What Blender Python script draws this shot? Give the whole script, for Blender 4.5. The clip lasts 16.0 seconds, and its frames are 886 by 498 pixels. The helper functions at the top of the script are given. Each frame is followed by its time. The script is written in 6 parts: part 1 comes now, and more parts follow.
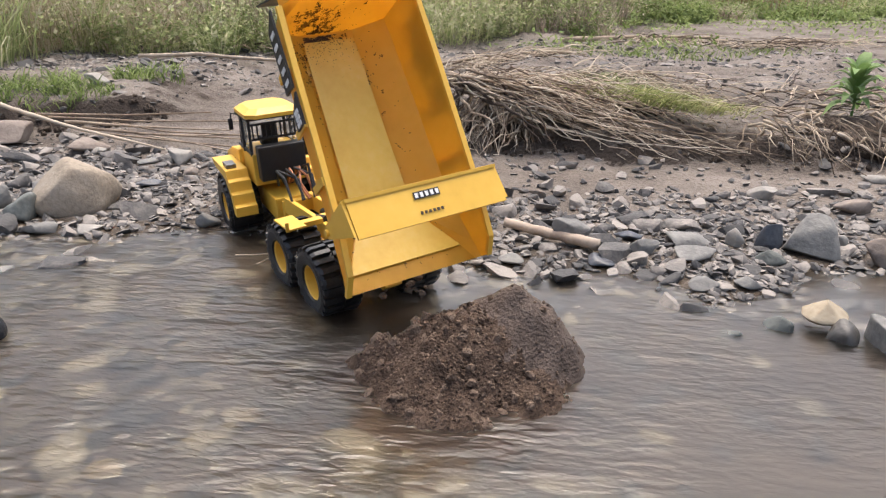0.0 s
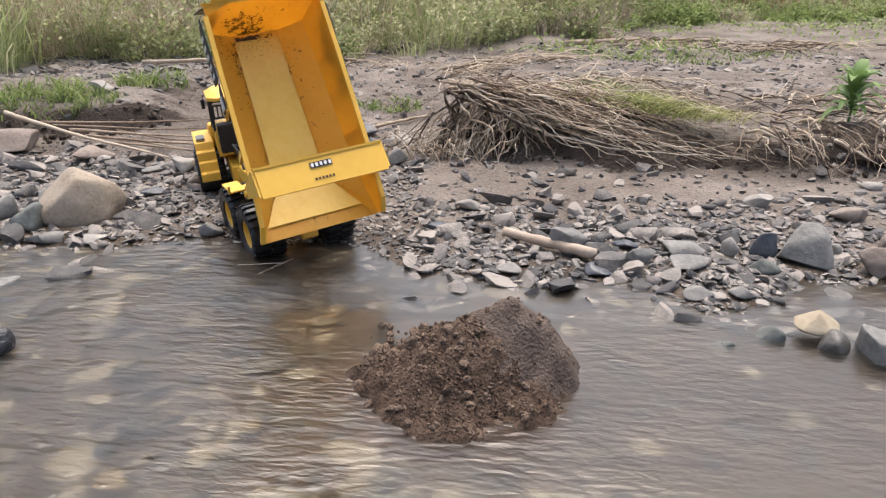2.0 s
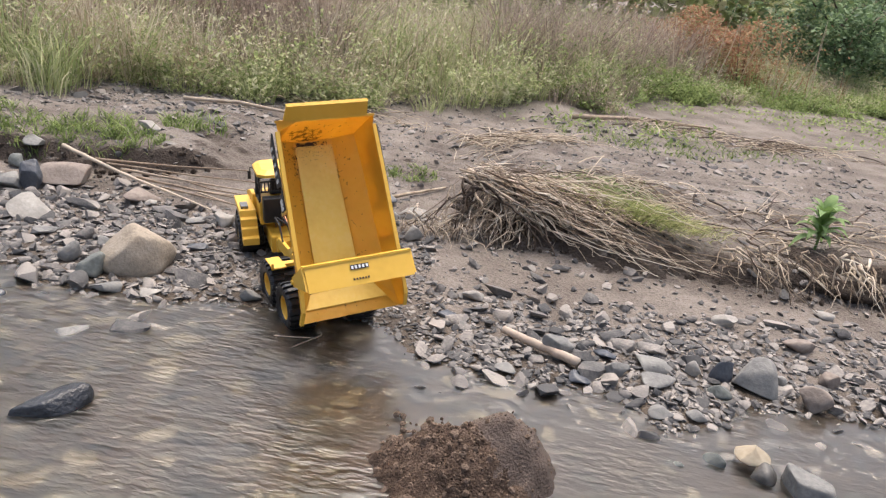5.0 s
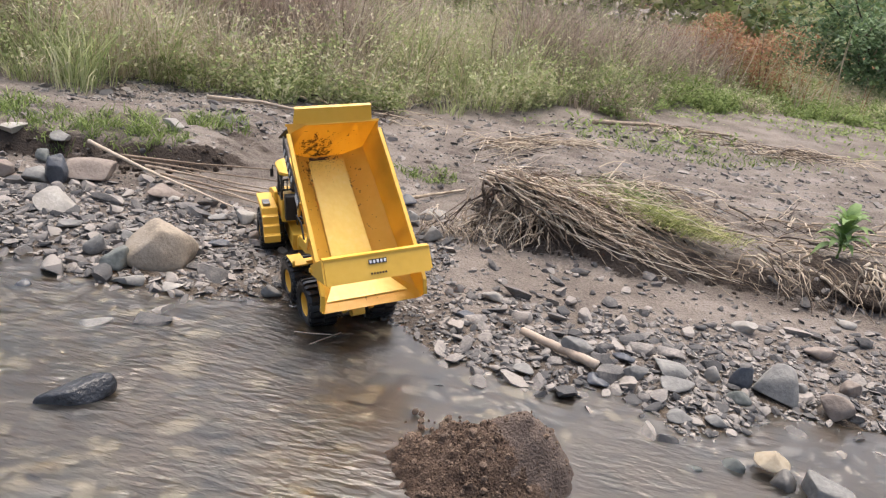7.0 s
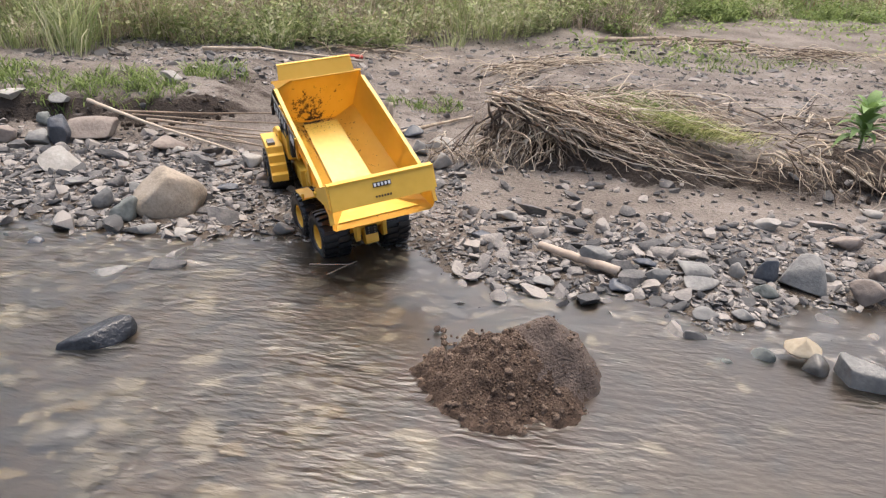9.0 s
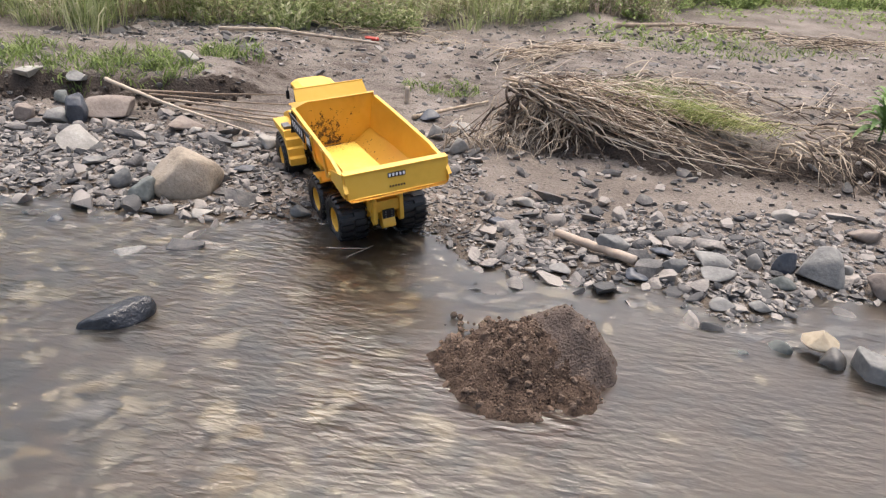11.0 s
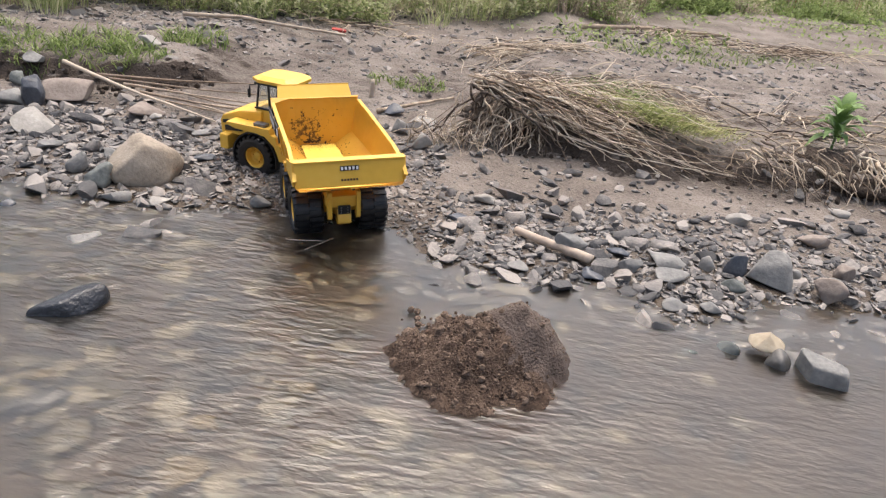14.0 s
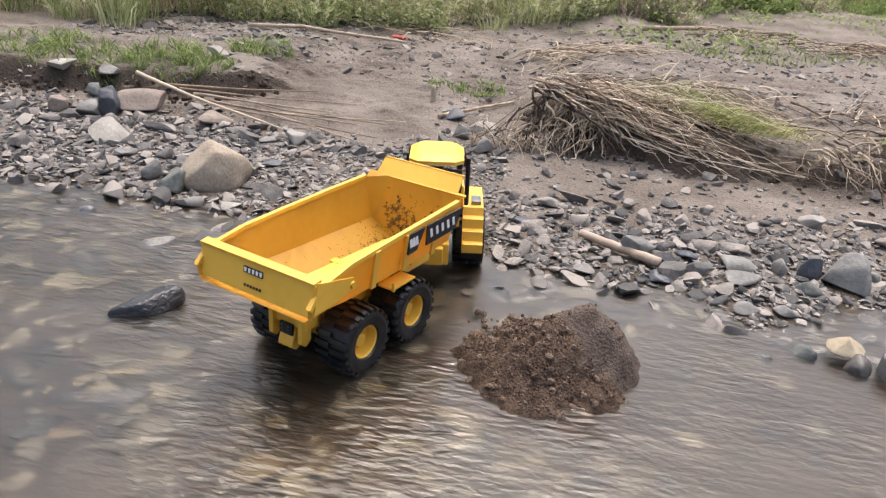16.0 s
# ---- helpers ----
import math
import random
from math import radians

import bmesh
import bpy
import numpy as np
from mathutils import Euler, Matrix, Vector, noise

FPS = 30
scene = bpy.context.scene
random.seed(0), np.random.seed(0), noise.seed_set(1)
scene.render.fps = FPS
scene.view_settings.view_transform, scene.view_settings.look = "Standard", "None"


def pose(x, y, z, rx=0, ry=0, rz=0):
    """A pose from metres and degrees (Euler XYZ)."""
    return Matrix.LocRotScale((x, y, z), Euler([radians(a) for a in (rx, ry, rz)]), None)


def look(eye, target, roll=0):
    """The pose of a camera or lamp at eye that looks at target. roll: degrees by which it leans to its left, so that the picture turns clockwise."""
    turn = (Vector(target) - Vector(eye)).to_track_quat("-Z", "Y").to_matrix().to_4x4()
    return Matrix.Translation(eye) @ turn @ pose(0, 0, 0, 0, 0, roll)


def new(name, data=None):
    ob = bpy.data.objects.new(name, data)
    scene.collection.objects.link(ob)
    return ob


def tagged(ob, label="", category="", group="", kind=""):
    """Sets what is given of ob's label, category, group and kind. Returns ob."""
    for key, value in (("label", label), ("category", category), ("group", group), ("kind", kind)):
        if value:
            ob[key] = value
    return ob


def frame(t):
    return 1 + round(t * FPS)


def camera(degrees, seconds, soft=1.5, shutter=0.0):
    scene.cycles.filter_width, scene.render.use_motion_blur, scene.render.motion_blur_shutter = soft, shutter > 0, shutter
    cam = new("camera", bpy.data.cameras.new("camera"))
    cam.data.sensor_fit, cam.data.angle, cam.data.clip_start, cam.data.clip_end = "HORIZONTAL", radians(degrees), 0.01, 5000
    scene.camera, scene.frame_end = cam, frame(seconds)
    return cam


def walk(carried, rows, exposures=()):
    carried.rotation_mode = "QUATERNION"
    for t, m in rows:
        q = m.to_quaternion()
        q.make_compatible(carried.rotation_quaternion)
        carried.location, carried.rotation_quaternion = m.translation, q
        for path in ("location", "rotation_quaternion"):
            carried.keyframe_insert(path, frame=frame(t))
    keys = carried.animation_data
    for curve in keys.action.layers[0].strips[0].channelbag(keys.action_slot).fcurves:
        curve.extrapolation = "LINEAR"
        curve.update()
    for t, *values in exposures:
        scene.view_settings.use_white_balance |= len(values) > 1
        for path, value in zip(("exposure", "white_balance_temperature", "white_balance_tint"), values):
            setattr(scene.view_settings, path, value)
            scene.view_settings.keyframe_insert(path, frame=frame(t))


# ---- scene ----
cam = camera(60.74, 16.0, soft=1.3)
PATH = [
    (0, (0.2408, 0.1193, 0.562), (0.0309, 1.9796, -0.1416), 0.44),
    (0.5, (0.2464, 0.1206, 0.5664), (0.0285, 1.9799, -0.1376), 0.43),
    (1, (0.2456, 0.1181, 0.5642), (0.0274, 1.9769, -0.141), 0.38),
    (1.5, (0.2452, 0.1174, 0.5669), (0.0301, 1.9735, -0.1464), 0.3),
    (2, (0.2514, 0.1047, 0.5919), (0.0325, 1.9628, -0.115), 0.22),
    (2.5, (0.2614, 0.0511, 0.6967), (0.0227, 1.9052, -0.0143), 0.69),
    (3, (0.2481, -0.0245, 0.8003), (0.0014, 1.8262, 0.0834), 2.04),
    (3.5, (0.2017, -0.0844, 0.8567), (-0.0113, 1.7746, 0.1504), 3.92),
    (4, (0.1979, -0.0859, 0.8709), (0.0132, 1.7817, 0.1796), 6.07),
    (6.5, (0.1856, -0.0972, 0.8552), (-0.0113, 1.7788, 0.1904), 8.29),
    (7, (0.1848, -0.1001, 0.8542), (-0.0428, 1.7722, 0.1886), 8.16),
    (7.5, (0.1663, -0.1028, 0.8497), (-0.094, 1.7554, 0.1572), 7.33),
    (8, (0.1723, -0.0974, 0.805), (-0.0924, 1.7449, 0.073), 5.54),
    (8.5, (0.2147, -0.0927, 0.7834), (-0.0429, 1.7336, 0.0098), 3.72),
    (9, (0.2056, -0.0929, 0.7806), (-0.0507, 1.7234, -0.0165), 2.71),
    (9.5, (0.1954, -0.0948, 0.7853), (-0.07, 1.7132, -0.0274), 2.58),
    (12, (0.1857, -0.0936, 0.7865), (-0.0745, 1.6992, -0.0609), 4.36),
    (12.5, (0.1893, -0.0922, 0.7875), (-0.0549, 1.7015, -0.0628), 4.87),
    (13, (0.1935, -0.0951, 0.7893), (-0.0297, 1.7018, -0.06), 5.48),
    (13.5, (0.197, -0.0988, 0.7923), (-0.0018, 1.7016, -0.0557), 5.98),
    (14, (0.1986, -0.1007, 0.7918), (0.0189, 1.7034, -0.0527), 6.18),
    (14.5, (0.1998, -0.0988, 0.7908), (0.0024, 1.7032, -0.0541), 5.87),
    (15, (0.1873, -0.1038, 0.7857), (-0.0645, 1.6914, -0.0592), 5.18),
    (15.5, (0.1718, -0.1115, 0.7832), (-0.1254, 1.6781, -0.0589), 4.52),
    (16, (0.1769, -0.1119, 0.7841), (-0.1475, 1.6735, -0.0568), 4.13),
]
walk(cam, [(t, look(eye, target, roll)) for t, eye, target, roll in PATH])

# ---- sky and light: bright overcast ----
SUN_EL, SUN_AZ = radians(72), radians(3)
world = bpy.data.worlds.new("overcast_sky")
scene.world = world
world.use_nodes = True
wt = world.node_tree
wt.nodes.clear()
sky = wt.nodes.new("ShaderNodeTexSky")
sky.sky_type, sky.sun_disc = "NISHITA", False
sky.sun_elevation, sky.sun_rotation = SUN_EL, SUN_AZ
sky.air_density, sky.dust_density, sky.ozone_density = 1.0, 8.0, 1.0
hs = wt.nodes.new("ShaderNodeHueSaturation")
hs.inputs["Saturation"].default_value = 0.95
bg = wt.nodes.new("ShaderNodeBackground")
bg.inputs["Strength"].default_value = 0.19
wo = wt.nodes.new("ShaderNodeOutputWorld")
wt.links.new(sky.outputs[0], hs.inputs["Color"])
wt.links.new(hs.outputs[0], bg.inputs[0])
wt.links.new(bg.outputs[0], wo.inputs[0])
sun = new("sun", bpy.data.lights.new("sun", "SUN"))
sun.data.energy, sun.data.angle, sun.data.color = 0.55, radians(40), (1.0, 0.99, 0.98)
sun.matrix_world = look((0, 0, 5), (-math.sin(SUN_AZ) * math.cos(SUN_EL), -math.cos(SUN_AZ) * math.cos(SUN_EL), 5 - math.sin(SUN_EL)))
scene.view_settings.exposure = 0.74

# ---- materials ----
def mat(name, stops, scale=20.0, rough=0.8, metal=0.0, bump=0.3, fine=6.0, island=0.0, obj=0.0, spec=0.5, dist=0.004, coord="Position", rough_var=0.12, thin=0.0):
    """stops: colours from dark to light, mixed by noise at two scales; island and obj: how far each piece varies."""
    m = bpy.data.materials.new(name)
    m.use_nodes = True
    nt = m.node_tree
    N, L = nt.nodes, nt.links
    b = N["Principled BSDF"]
    b.inputs["Metallic"].default_value = metal
    b.inputs["Specular IOR Level"].default_value = spec
    if coord == "Position":
        co = N.new("ShaderNodeNewGeometry").outputs["Position"]
    else:
        co = N.new("ShaderNodeTexCoord").outputs["Object"]
    n1, n2 = N.new("ShaderNodeTexNoise"), N.new("ShaderNodeTexNoise")
    n1.inputs["Scale"].default_value, n1.inputs["Detail"].default_value = scale, 5
    n2.inputs["Scale"].default_value, n2.inputs["Detail"].default_value = scale * fine, 6
    L.new(co, n1.inputs["Vector"]), L.new(co, n2.inputs["Vector"])
    mx = N.new("ShaderNodeMath")
    mx.operation = "MULTIPLY_ADD"
    mx.inputs[1].default_value = 0.62
    L.new(n1.outputs["Fac"], mx.inputs[0])
    m2 = N.new("ShaderNodeMath")
    m2.operation = "MULTIPLY"
    m2.inputs[1].default_value = 0.38
    L.new(n2.outputs["Fac"], m2.inputs[0])
    L.new(m2.outputs[0], mx.inputs[2])
    fac = mx.outputs[0]
    for amount, node, socket in ((island, "ShaderNodeNewGeometry", "Random Per Island"), (obj, "ShaderNodeObjectInfo", "Random")):
        if amount:
            r = N.new(node).outputs[socket]
            a = N.new("ShaderNodeMath")
            a.operation = "SUBTRACT"
            a.inputs[1].default_value = 0.5
            L.new(r, a.inputs[0])
            c = N.new("ShaderNodeMath")
            c.operation = "MULTIPLY_ADD"
            c.inputs[1].default_value = amount
            L.new(a.outputs[0], c.inputs[0]), L.new(fac, c.inputs[2])
            fac = c.outputs[0]
    ramp = N.new("ShaderNodeValToRGB")
    el = ramp.color_ramp.elements
    while len(el) < len(stops):
        el.new(0.5)
    for k, col in enumerate(stops):
        el[k].position = 0.28 + 0.44 * k / max(1, len(stops) - 1)
        el[k].color = (*col, 1)
    L.new(fac, ramp.inputs[0])
    L.new(ramp.outputs[0], b.inputs["Base Color"])
    rr = N.new("ShaderNodeMapRange")
    rr.inputs["To Min"].default_value, rr.inputs["To Max"].default_value = max(0.02, rough - rough_var), min(1, rough + rough_var)
    L.new(n1.outputs["Fac"], rr.inputs["Value"])
    L.new(rr.outputs[0], b.inputs["Roughness"])
    if thin:
        tr = N.new("ShaderNodeBsdfTranslucent")
        ms = N.new("ShaderNodeMixShader")
        ms.inputs[0].default_value = thin
        L.new(ramp.outputs[0], tr.inputs["Color"])
        L.new(b.outputs[0], ms.inputs[1]), L.new(tr.outputs[0], ms.inputs[2])
        L.new(ms.outputs[0], N["Material Output"].inputs["Surface"])
    if bump:
        bu = N.new("ShaderNodeBump")
        bu.inputs["Strength"].default_value, bu.inputs["Distance"].default_value = bump, dist
        L.new(n2.outputs["Fac"], bu.inputs["Height"])
        L.new(bu.outputs[0], b.inputs["Normal"])
    return m


YELLOW = mat("yellow_paint", [(0.69, 0.39, 0.044), (0.765, 0.45, 0.056), (0.80, 0.485, 0.074)], 9, 0.46, bump=0.05, coord="Object", rough_var=0.1)
YELLOW_WORN = mat("scuffed_yellow_floor", [(0.74, 0.46, 0.06), (0.80, 0.54, 0.09), (0.83, 0.59, 0.16)], 14, 0.42, bump=0.08, coord="Object")
BLACK = mat("black_plastic", [(0.006, 0.006, 0.007), (0.016, 0.016, 0.018)], 30, 0.5, bump=0.1, coord="Object")
RUBBER = mat("wet_black_rubber", [(0.004, 0.004, 0.005), (0.011, 0.011, 0.012), (0.03, 0.027, 0.024)], 40, 0.42, bump=0.2, coord="Object", dist=0.002)
WHITE = mat("white_print", [(0.7, 0.7, 0.68), (0.8, 0.8, 0.79)], 60, 0.5, bump=0)
STEEL = mat("oily_steel", [(0.10, 0.10, 0.10), (0.3, 0.3, 0.3)], 60, 0.35, 0.9, bump=0.1, coord="Object")
COPPER = mat("copper_hose", [(0.20, 0.06, 0.02), (0.40, 0.14, 0.05)], 60, 0.5, 0.2, bump=0.1, coord="Object")
INK = mat("dark_ink", [(0.03, 0.02, 0.01), (0.05, 0.03, 0.015)], 60, 0.6, bump=0)
SOIL = mat("dumped_brown_soil", [(0.028, 0.017, 0.011), (0.088, 0.058, 0.041), (0.19, 0.136, 0.100)], 34, 0.92, bump=1.0, fine=7, island=0.55, dist=0.008, spec=0.25)
SOIL_SMOOTH = mat("packed_damp_soil", [(0.055, 0.040, 0.032), (0.115, 0.086, 0.070), (0.175, 0.138, 0.114)], 22, 0.85, bump=1.0, fine=9, dist=0.009, spec=0.3)
OCHRE = mat("wet_ochre_stone", [(0.06, 0.045, 0.022), (0.14, 0.105, 0.055), (0.22, 0.17, 0.095)], 16, 0.6, bump=0.5, dist=0.004)
WETSTONE = mat("wet_grey_stone", [(0.035, 0.034, 0.032), (0.085, 0.08, 0.073), (0.14, 0.132, 0.12)], 16, 0.45, bump=0.5, dist=0.004)
BLACKSLATE = mat("wet_black_slate", [(0.010, 0.011, 0.013), (0.026, 0.028, 0.033), (0.075, 0.08, 0.09)], 17, 0.34, bump=0.8, dist=0.006)
MUDFILM = mat("thin_mud_film", [(0.13, 0.07, 0.018), (0.26, 0.145, 0.026)], 60, 0.8, bump=0.3, island=0.5, coord="Object")
MUD = mat("dried_mud_crumbs", [(0.035, 0.020, 0.011), (0.11, 0.062, 0.026)], 60, 0.95, bump=0.5, island=0.3, coord="Object")
BANK = mat("dark_bank_earth", [(0.020, 0.015, 0.012), (0.06, 0.046, 0.036), (0.14, 0.115, 0.092)], 14, 0.95, bump=1.0, fine=7, dist=0.012, spec=0.2)
STONE = mat("river_shale", [(0.052, 0.051, 0.051), (0.108, 0.101, 0.095), (0.165, 0.150, 0.136), (0.27, 0.243, 0.215)], 26, 0.72, bump=0.6, island=0.62, dist=0.003)
PIECE = mat("river_shale_piece", [(0.052, 0.051, 0.051), (0.108, 0.101, 0.095), (0.165, 0.150, 0.136), (0.27, 0.243, 0.215)], 26, 0.72, bump=0.6, obj=0.62, dist=0.003)
BEDSTONE = mat("stream_bed_stone", [(0.008, 0.007, 0.005), (0.035, 0.030, 0.020), (0.085, 0.072, 0.048), (0.20, 0.17, 0.115)], 18, 0.6, bump=0.4, island=0.6, dist=0.003)
TAN = mat("tan_boulder", [(0.17, 0.14, 0.105), (0.30, 0.25, 0.19), (0.39, 0.335, 0.27)], 19, 0.85, bump=0.6, dist=0.004)
GREY = mat("grey_boulder", [(0.09, 0.09, 0.087), (0.18, 0.176, 0.165), (0.27, 0.262, 0.24)], 16, 0.8, bump=0.6, dist=0.004)
LIGHT = mat("pale_stone", [(0.19, 0.178, 0.158), (0.29, 0.272, 0.242), (0.39, 0.37, 0.335)], 16, 0.82, bump=0.5, dist=0.004)
DARKG = mat("dark_green_grey_stone", [(0.05, 0.055, 0.05), (0.12, 0.13, 0.12), (0.19, 0.20, 0.18)], 18, 0.7, bump=0.5, dist=0.004)
SLATE = mat("wet_blue_slate", [(0.024, 0.027, 0.034), (0.058, 0.065, 0.078), (0.116, 0.122, 0.136)], 20, 0.4, bump=0.5, dist=0.003)
BROWN = mat("brown_stone", [(0.13, 0.10, 0.085), (0.22, 0.18, 0.15), (0.30, 0.26, 0.225)], 16, 0.85, bump=0.6, dist=0.004)
CREAM = mat("cream_stone", [(0.27, 0.215, 0.145), (0.39, 0.325, 0.23), (0.47, 0.41, 0.32)], 16, 0.8, bump=0.4, dist=0.003)
WOOD = mat("bleached_wood", [(0.20, 0.145, 0.10), (0.36, 0.285, 0.21), (0.50, 0.42, 0.33)], 30, 0.85, bump=0.5, island=0.35, obj=0.3, dist=0.002)
ROOT = mat("dry_roots", [(0.040, 0.027, 0.019), (0.14, 0.10, 0.068), (0.32, 0.25, 0.175), (0.50, 0.42, 0.32)], 22, 0.9, bump=0.4, island=0.8, obj=0.5, dist=0.002)
PEELED = mat("peeled_stick", [(0.28, 0.21, 0.155), (0.39, 0.31, 0.24), (0.47, 0.39, 0.31)], 24, 0.75, bump=0.3, coord="Object", dist=0.002)
GREEN = mat("green_blades", [(0.11, 0.15, 0.045), (0.20, 0.27, 0.08), (0.30, 0.36, 0.14)], 9, 0.7, bump=0, island=0.6, spec=0.25, thin=0.4)
WEED = mat("weed_leaves", [(0.19, 0.23, 0.095), (0.33, 0.385, 0.17), (0.45, 0.48, 0.26), (0.55, 0.53, 0.37)], 2.2, 0.85, bump=0, island=0.5, spec=0.1, thin=0.5)
REED = mat("bleached_root_strands", [(0.14, 0.10, 0.07), (0.38, 0.30, 0.215), (0.56, 0.465, 0.355), (0.70, 0.62, 0.50)], 18, 0.85, bump=0.3, island=0.7, obj=0.6, dist=0.002)
FLAT = mat("flattened_grass", [(0.16, 0.185, 0.06), (0.31, 0.335, 0.12), (0.47, 0.45, 0.22)], 9, 0.8, bump=0, island=0.7, spec=0.2, thin=0.3)
STRAW = mat("dry_straw", [(0.40, 0.33, 0.235), (0.56, 0.485, 0.37), (0.70, 0.63, 0.51)], 5, 0.85, bump=0, island=0.7, spec=0.2, thin=0.35)
RUST = mat("rust_red_weeds", [(0.26, 0.13, 0.075), (0.38, 0.20, 0.115), (0.42, 0.30, 0.18)], 5, 0.85, bump=0, island=0.7, spec=0.2, thin=0.35)
BUSH = mat("dark_bush_leaves", [(0.07, 0.12, 0.06), (0.14, 0.22, 0.10), (0.22, 0.31, 0.155)], 4, 0.6, bump=0, island=0.6, spec=0.3, thin=0.35)
LEAFY = mat("fresh_leaves", [(0.10, 0.17, 0.05), (0.17, 0.27, 0.085), (0.23, 0.34, 0.12)], 25, 0.55, bump=0.1, spec=0.35, thin=0.3)
THICKET = mat("brown_dead_stems", [(0.22, 0.17, 0.14), (0.36, 0.29, 0.24), (0.50, 0.42, 0.35)], 3, 0.9, bump=0, island=0.7, spec=0.1, thin=0.3)
STALK = mat("olive_stems", [(0.24, 0.20, 0.13), (0.36, 0.31, 0.21), (0.48, 0.42, 0.30)], 3, 0.85, bump=0, island=0.6, spec=0.1, thin=0.4)
RUBBISH = mat("red_wrapper", [(0.35, 0.02, 0.015), (0.5, 0.05, 0.03)], 40, 0.5, bump=0.2)


def ground_material():
    """Pale silt with gravelly relief, darker and glossier where it is wet, olive brown under the water."""
    m = mat("silt_and_gravel", [(0.058, 0.046, 0.038), (0.125, 0.104, 0.087), (0.195, 0.168, 0.144), (0.26, 0.23, 0.203)], 5, 0.9, bump=0.9, fine=22, dist=0.010, spec=0.3)
    nt = m.node_tree
    N, L = nt.nodes, nt.links
    b = N["Principled BSDF"]
    col = b.inputs["Base Color"].links[0].from_socket
    g = N.new("ShaderNodeNewGeometry")
    sep = N.new("ShaderNodeSeparateXYZ")
    L.new(g.outputs["Position"], sep.inputs[0])
    wet = N.new("ShaderNodeMapRange")
    wet.interpolation_type = "SMOOTHSTEP"
    wet.inputs["From Min"].default_value, wet.inputs["From Max"].default_value = 0.022, 0.002
    nz = N.new("ShaderNodeTexNoise")
    nz.inputs["Scale"].default_value = 7
    L.new(g.outputs["Position"], nz.inputs["Vector"])
    ad = N.new("ShaderNodeMath")
    ad.operation = "MULTIPLY_ADD"
    ad.inputs[1].default_value = 0.03
    L.new(nz.outputs["Fac"], ad.inputs[0]), L.new(sep.outputs["Z"], ad.inputs[2])
    sb = N.new("ShaderNodeMath")
    sb.operation = "SUBTRACT"
    sb.inputs[1].default_value = 0.015
    L.new(ad.outputs[0], sb.inputs[0]), L.new(sb.outputs[0], wet.inputs["Value"])
    mix = N.new("ShaderNodeMix")
    mix.data_type, mix.blend_type = "RGBA", "MULTIPLY"
    mix.inputs[7].default_value = (0.36, 0.30, 0.225, 1)
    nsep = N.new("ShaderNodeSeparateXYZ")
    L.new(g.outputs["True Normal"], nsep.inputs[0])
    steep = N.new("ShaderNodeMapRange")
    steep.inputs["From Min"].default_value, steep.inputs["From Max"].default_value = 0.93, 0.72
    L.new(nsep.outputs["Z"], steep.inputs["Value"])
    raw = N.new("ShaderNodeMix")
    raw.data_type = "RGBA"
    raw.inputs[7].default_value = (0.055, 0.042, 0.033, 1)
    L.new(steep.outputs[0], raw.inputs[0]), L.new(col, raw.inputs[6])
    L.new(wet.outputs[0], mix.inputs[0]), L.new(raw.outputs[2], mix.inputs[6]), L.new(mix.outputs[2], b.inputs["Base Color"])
    ro = N.new("ShaderNodeMapRange")
    ro.inputs["To Min"].default_value, ro.inputs["To Max"].default_value = 0.92, 0.45
    L.new(wet.outputs[0], ro.inputs["Value"]), L.new(ro.outputs[0], b.inputs["Roughness"])
    return m


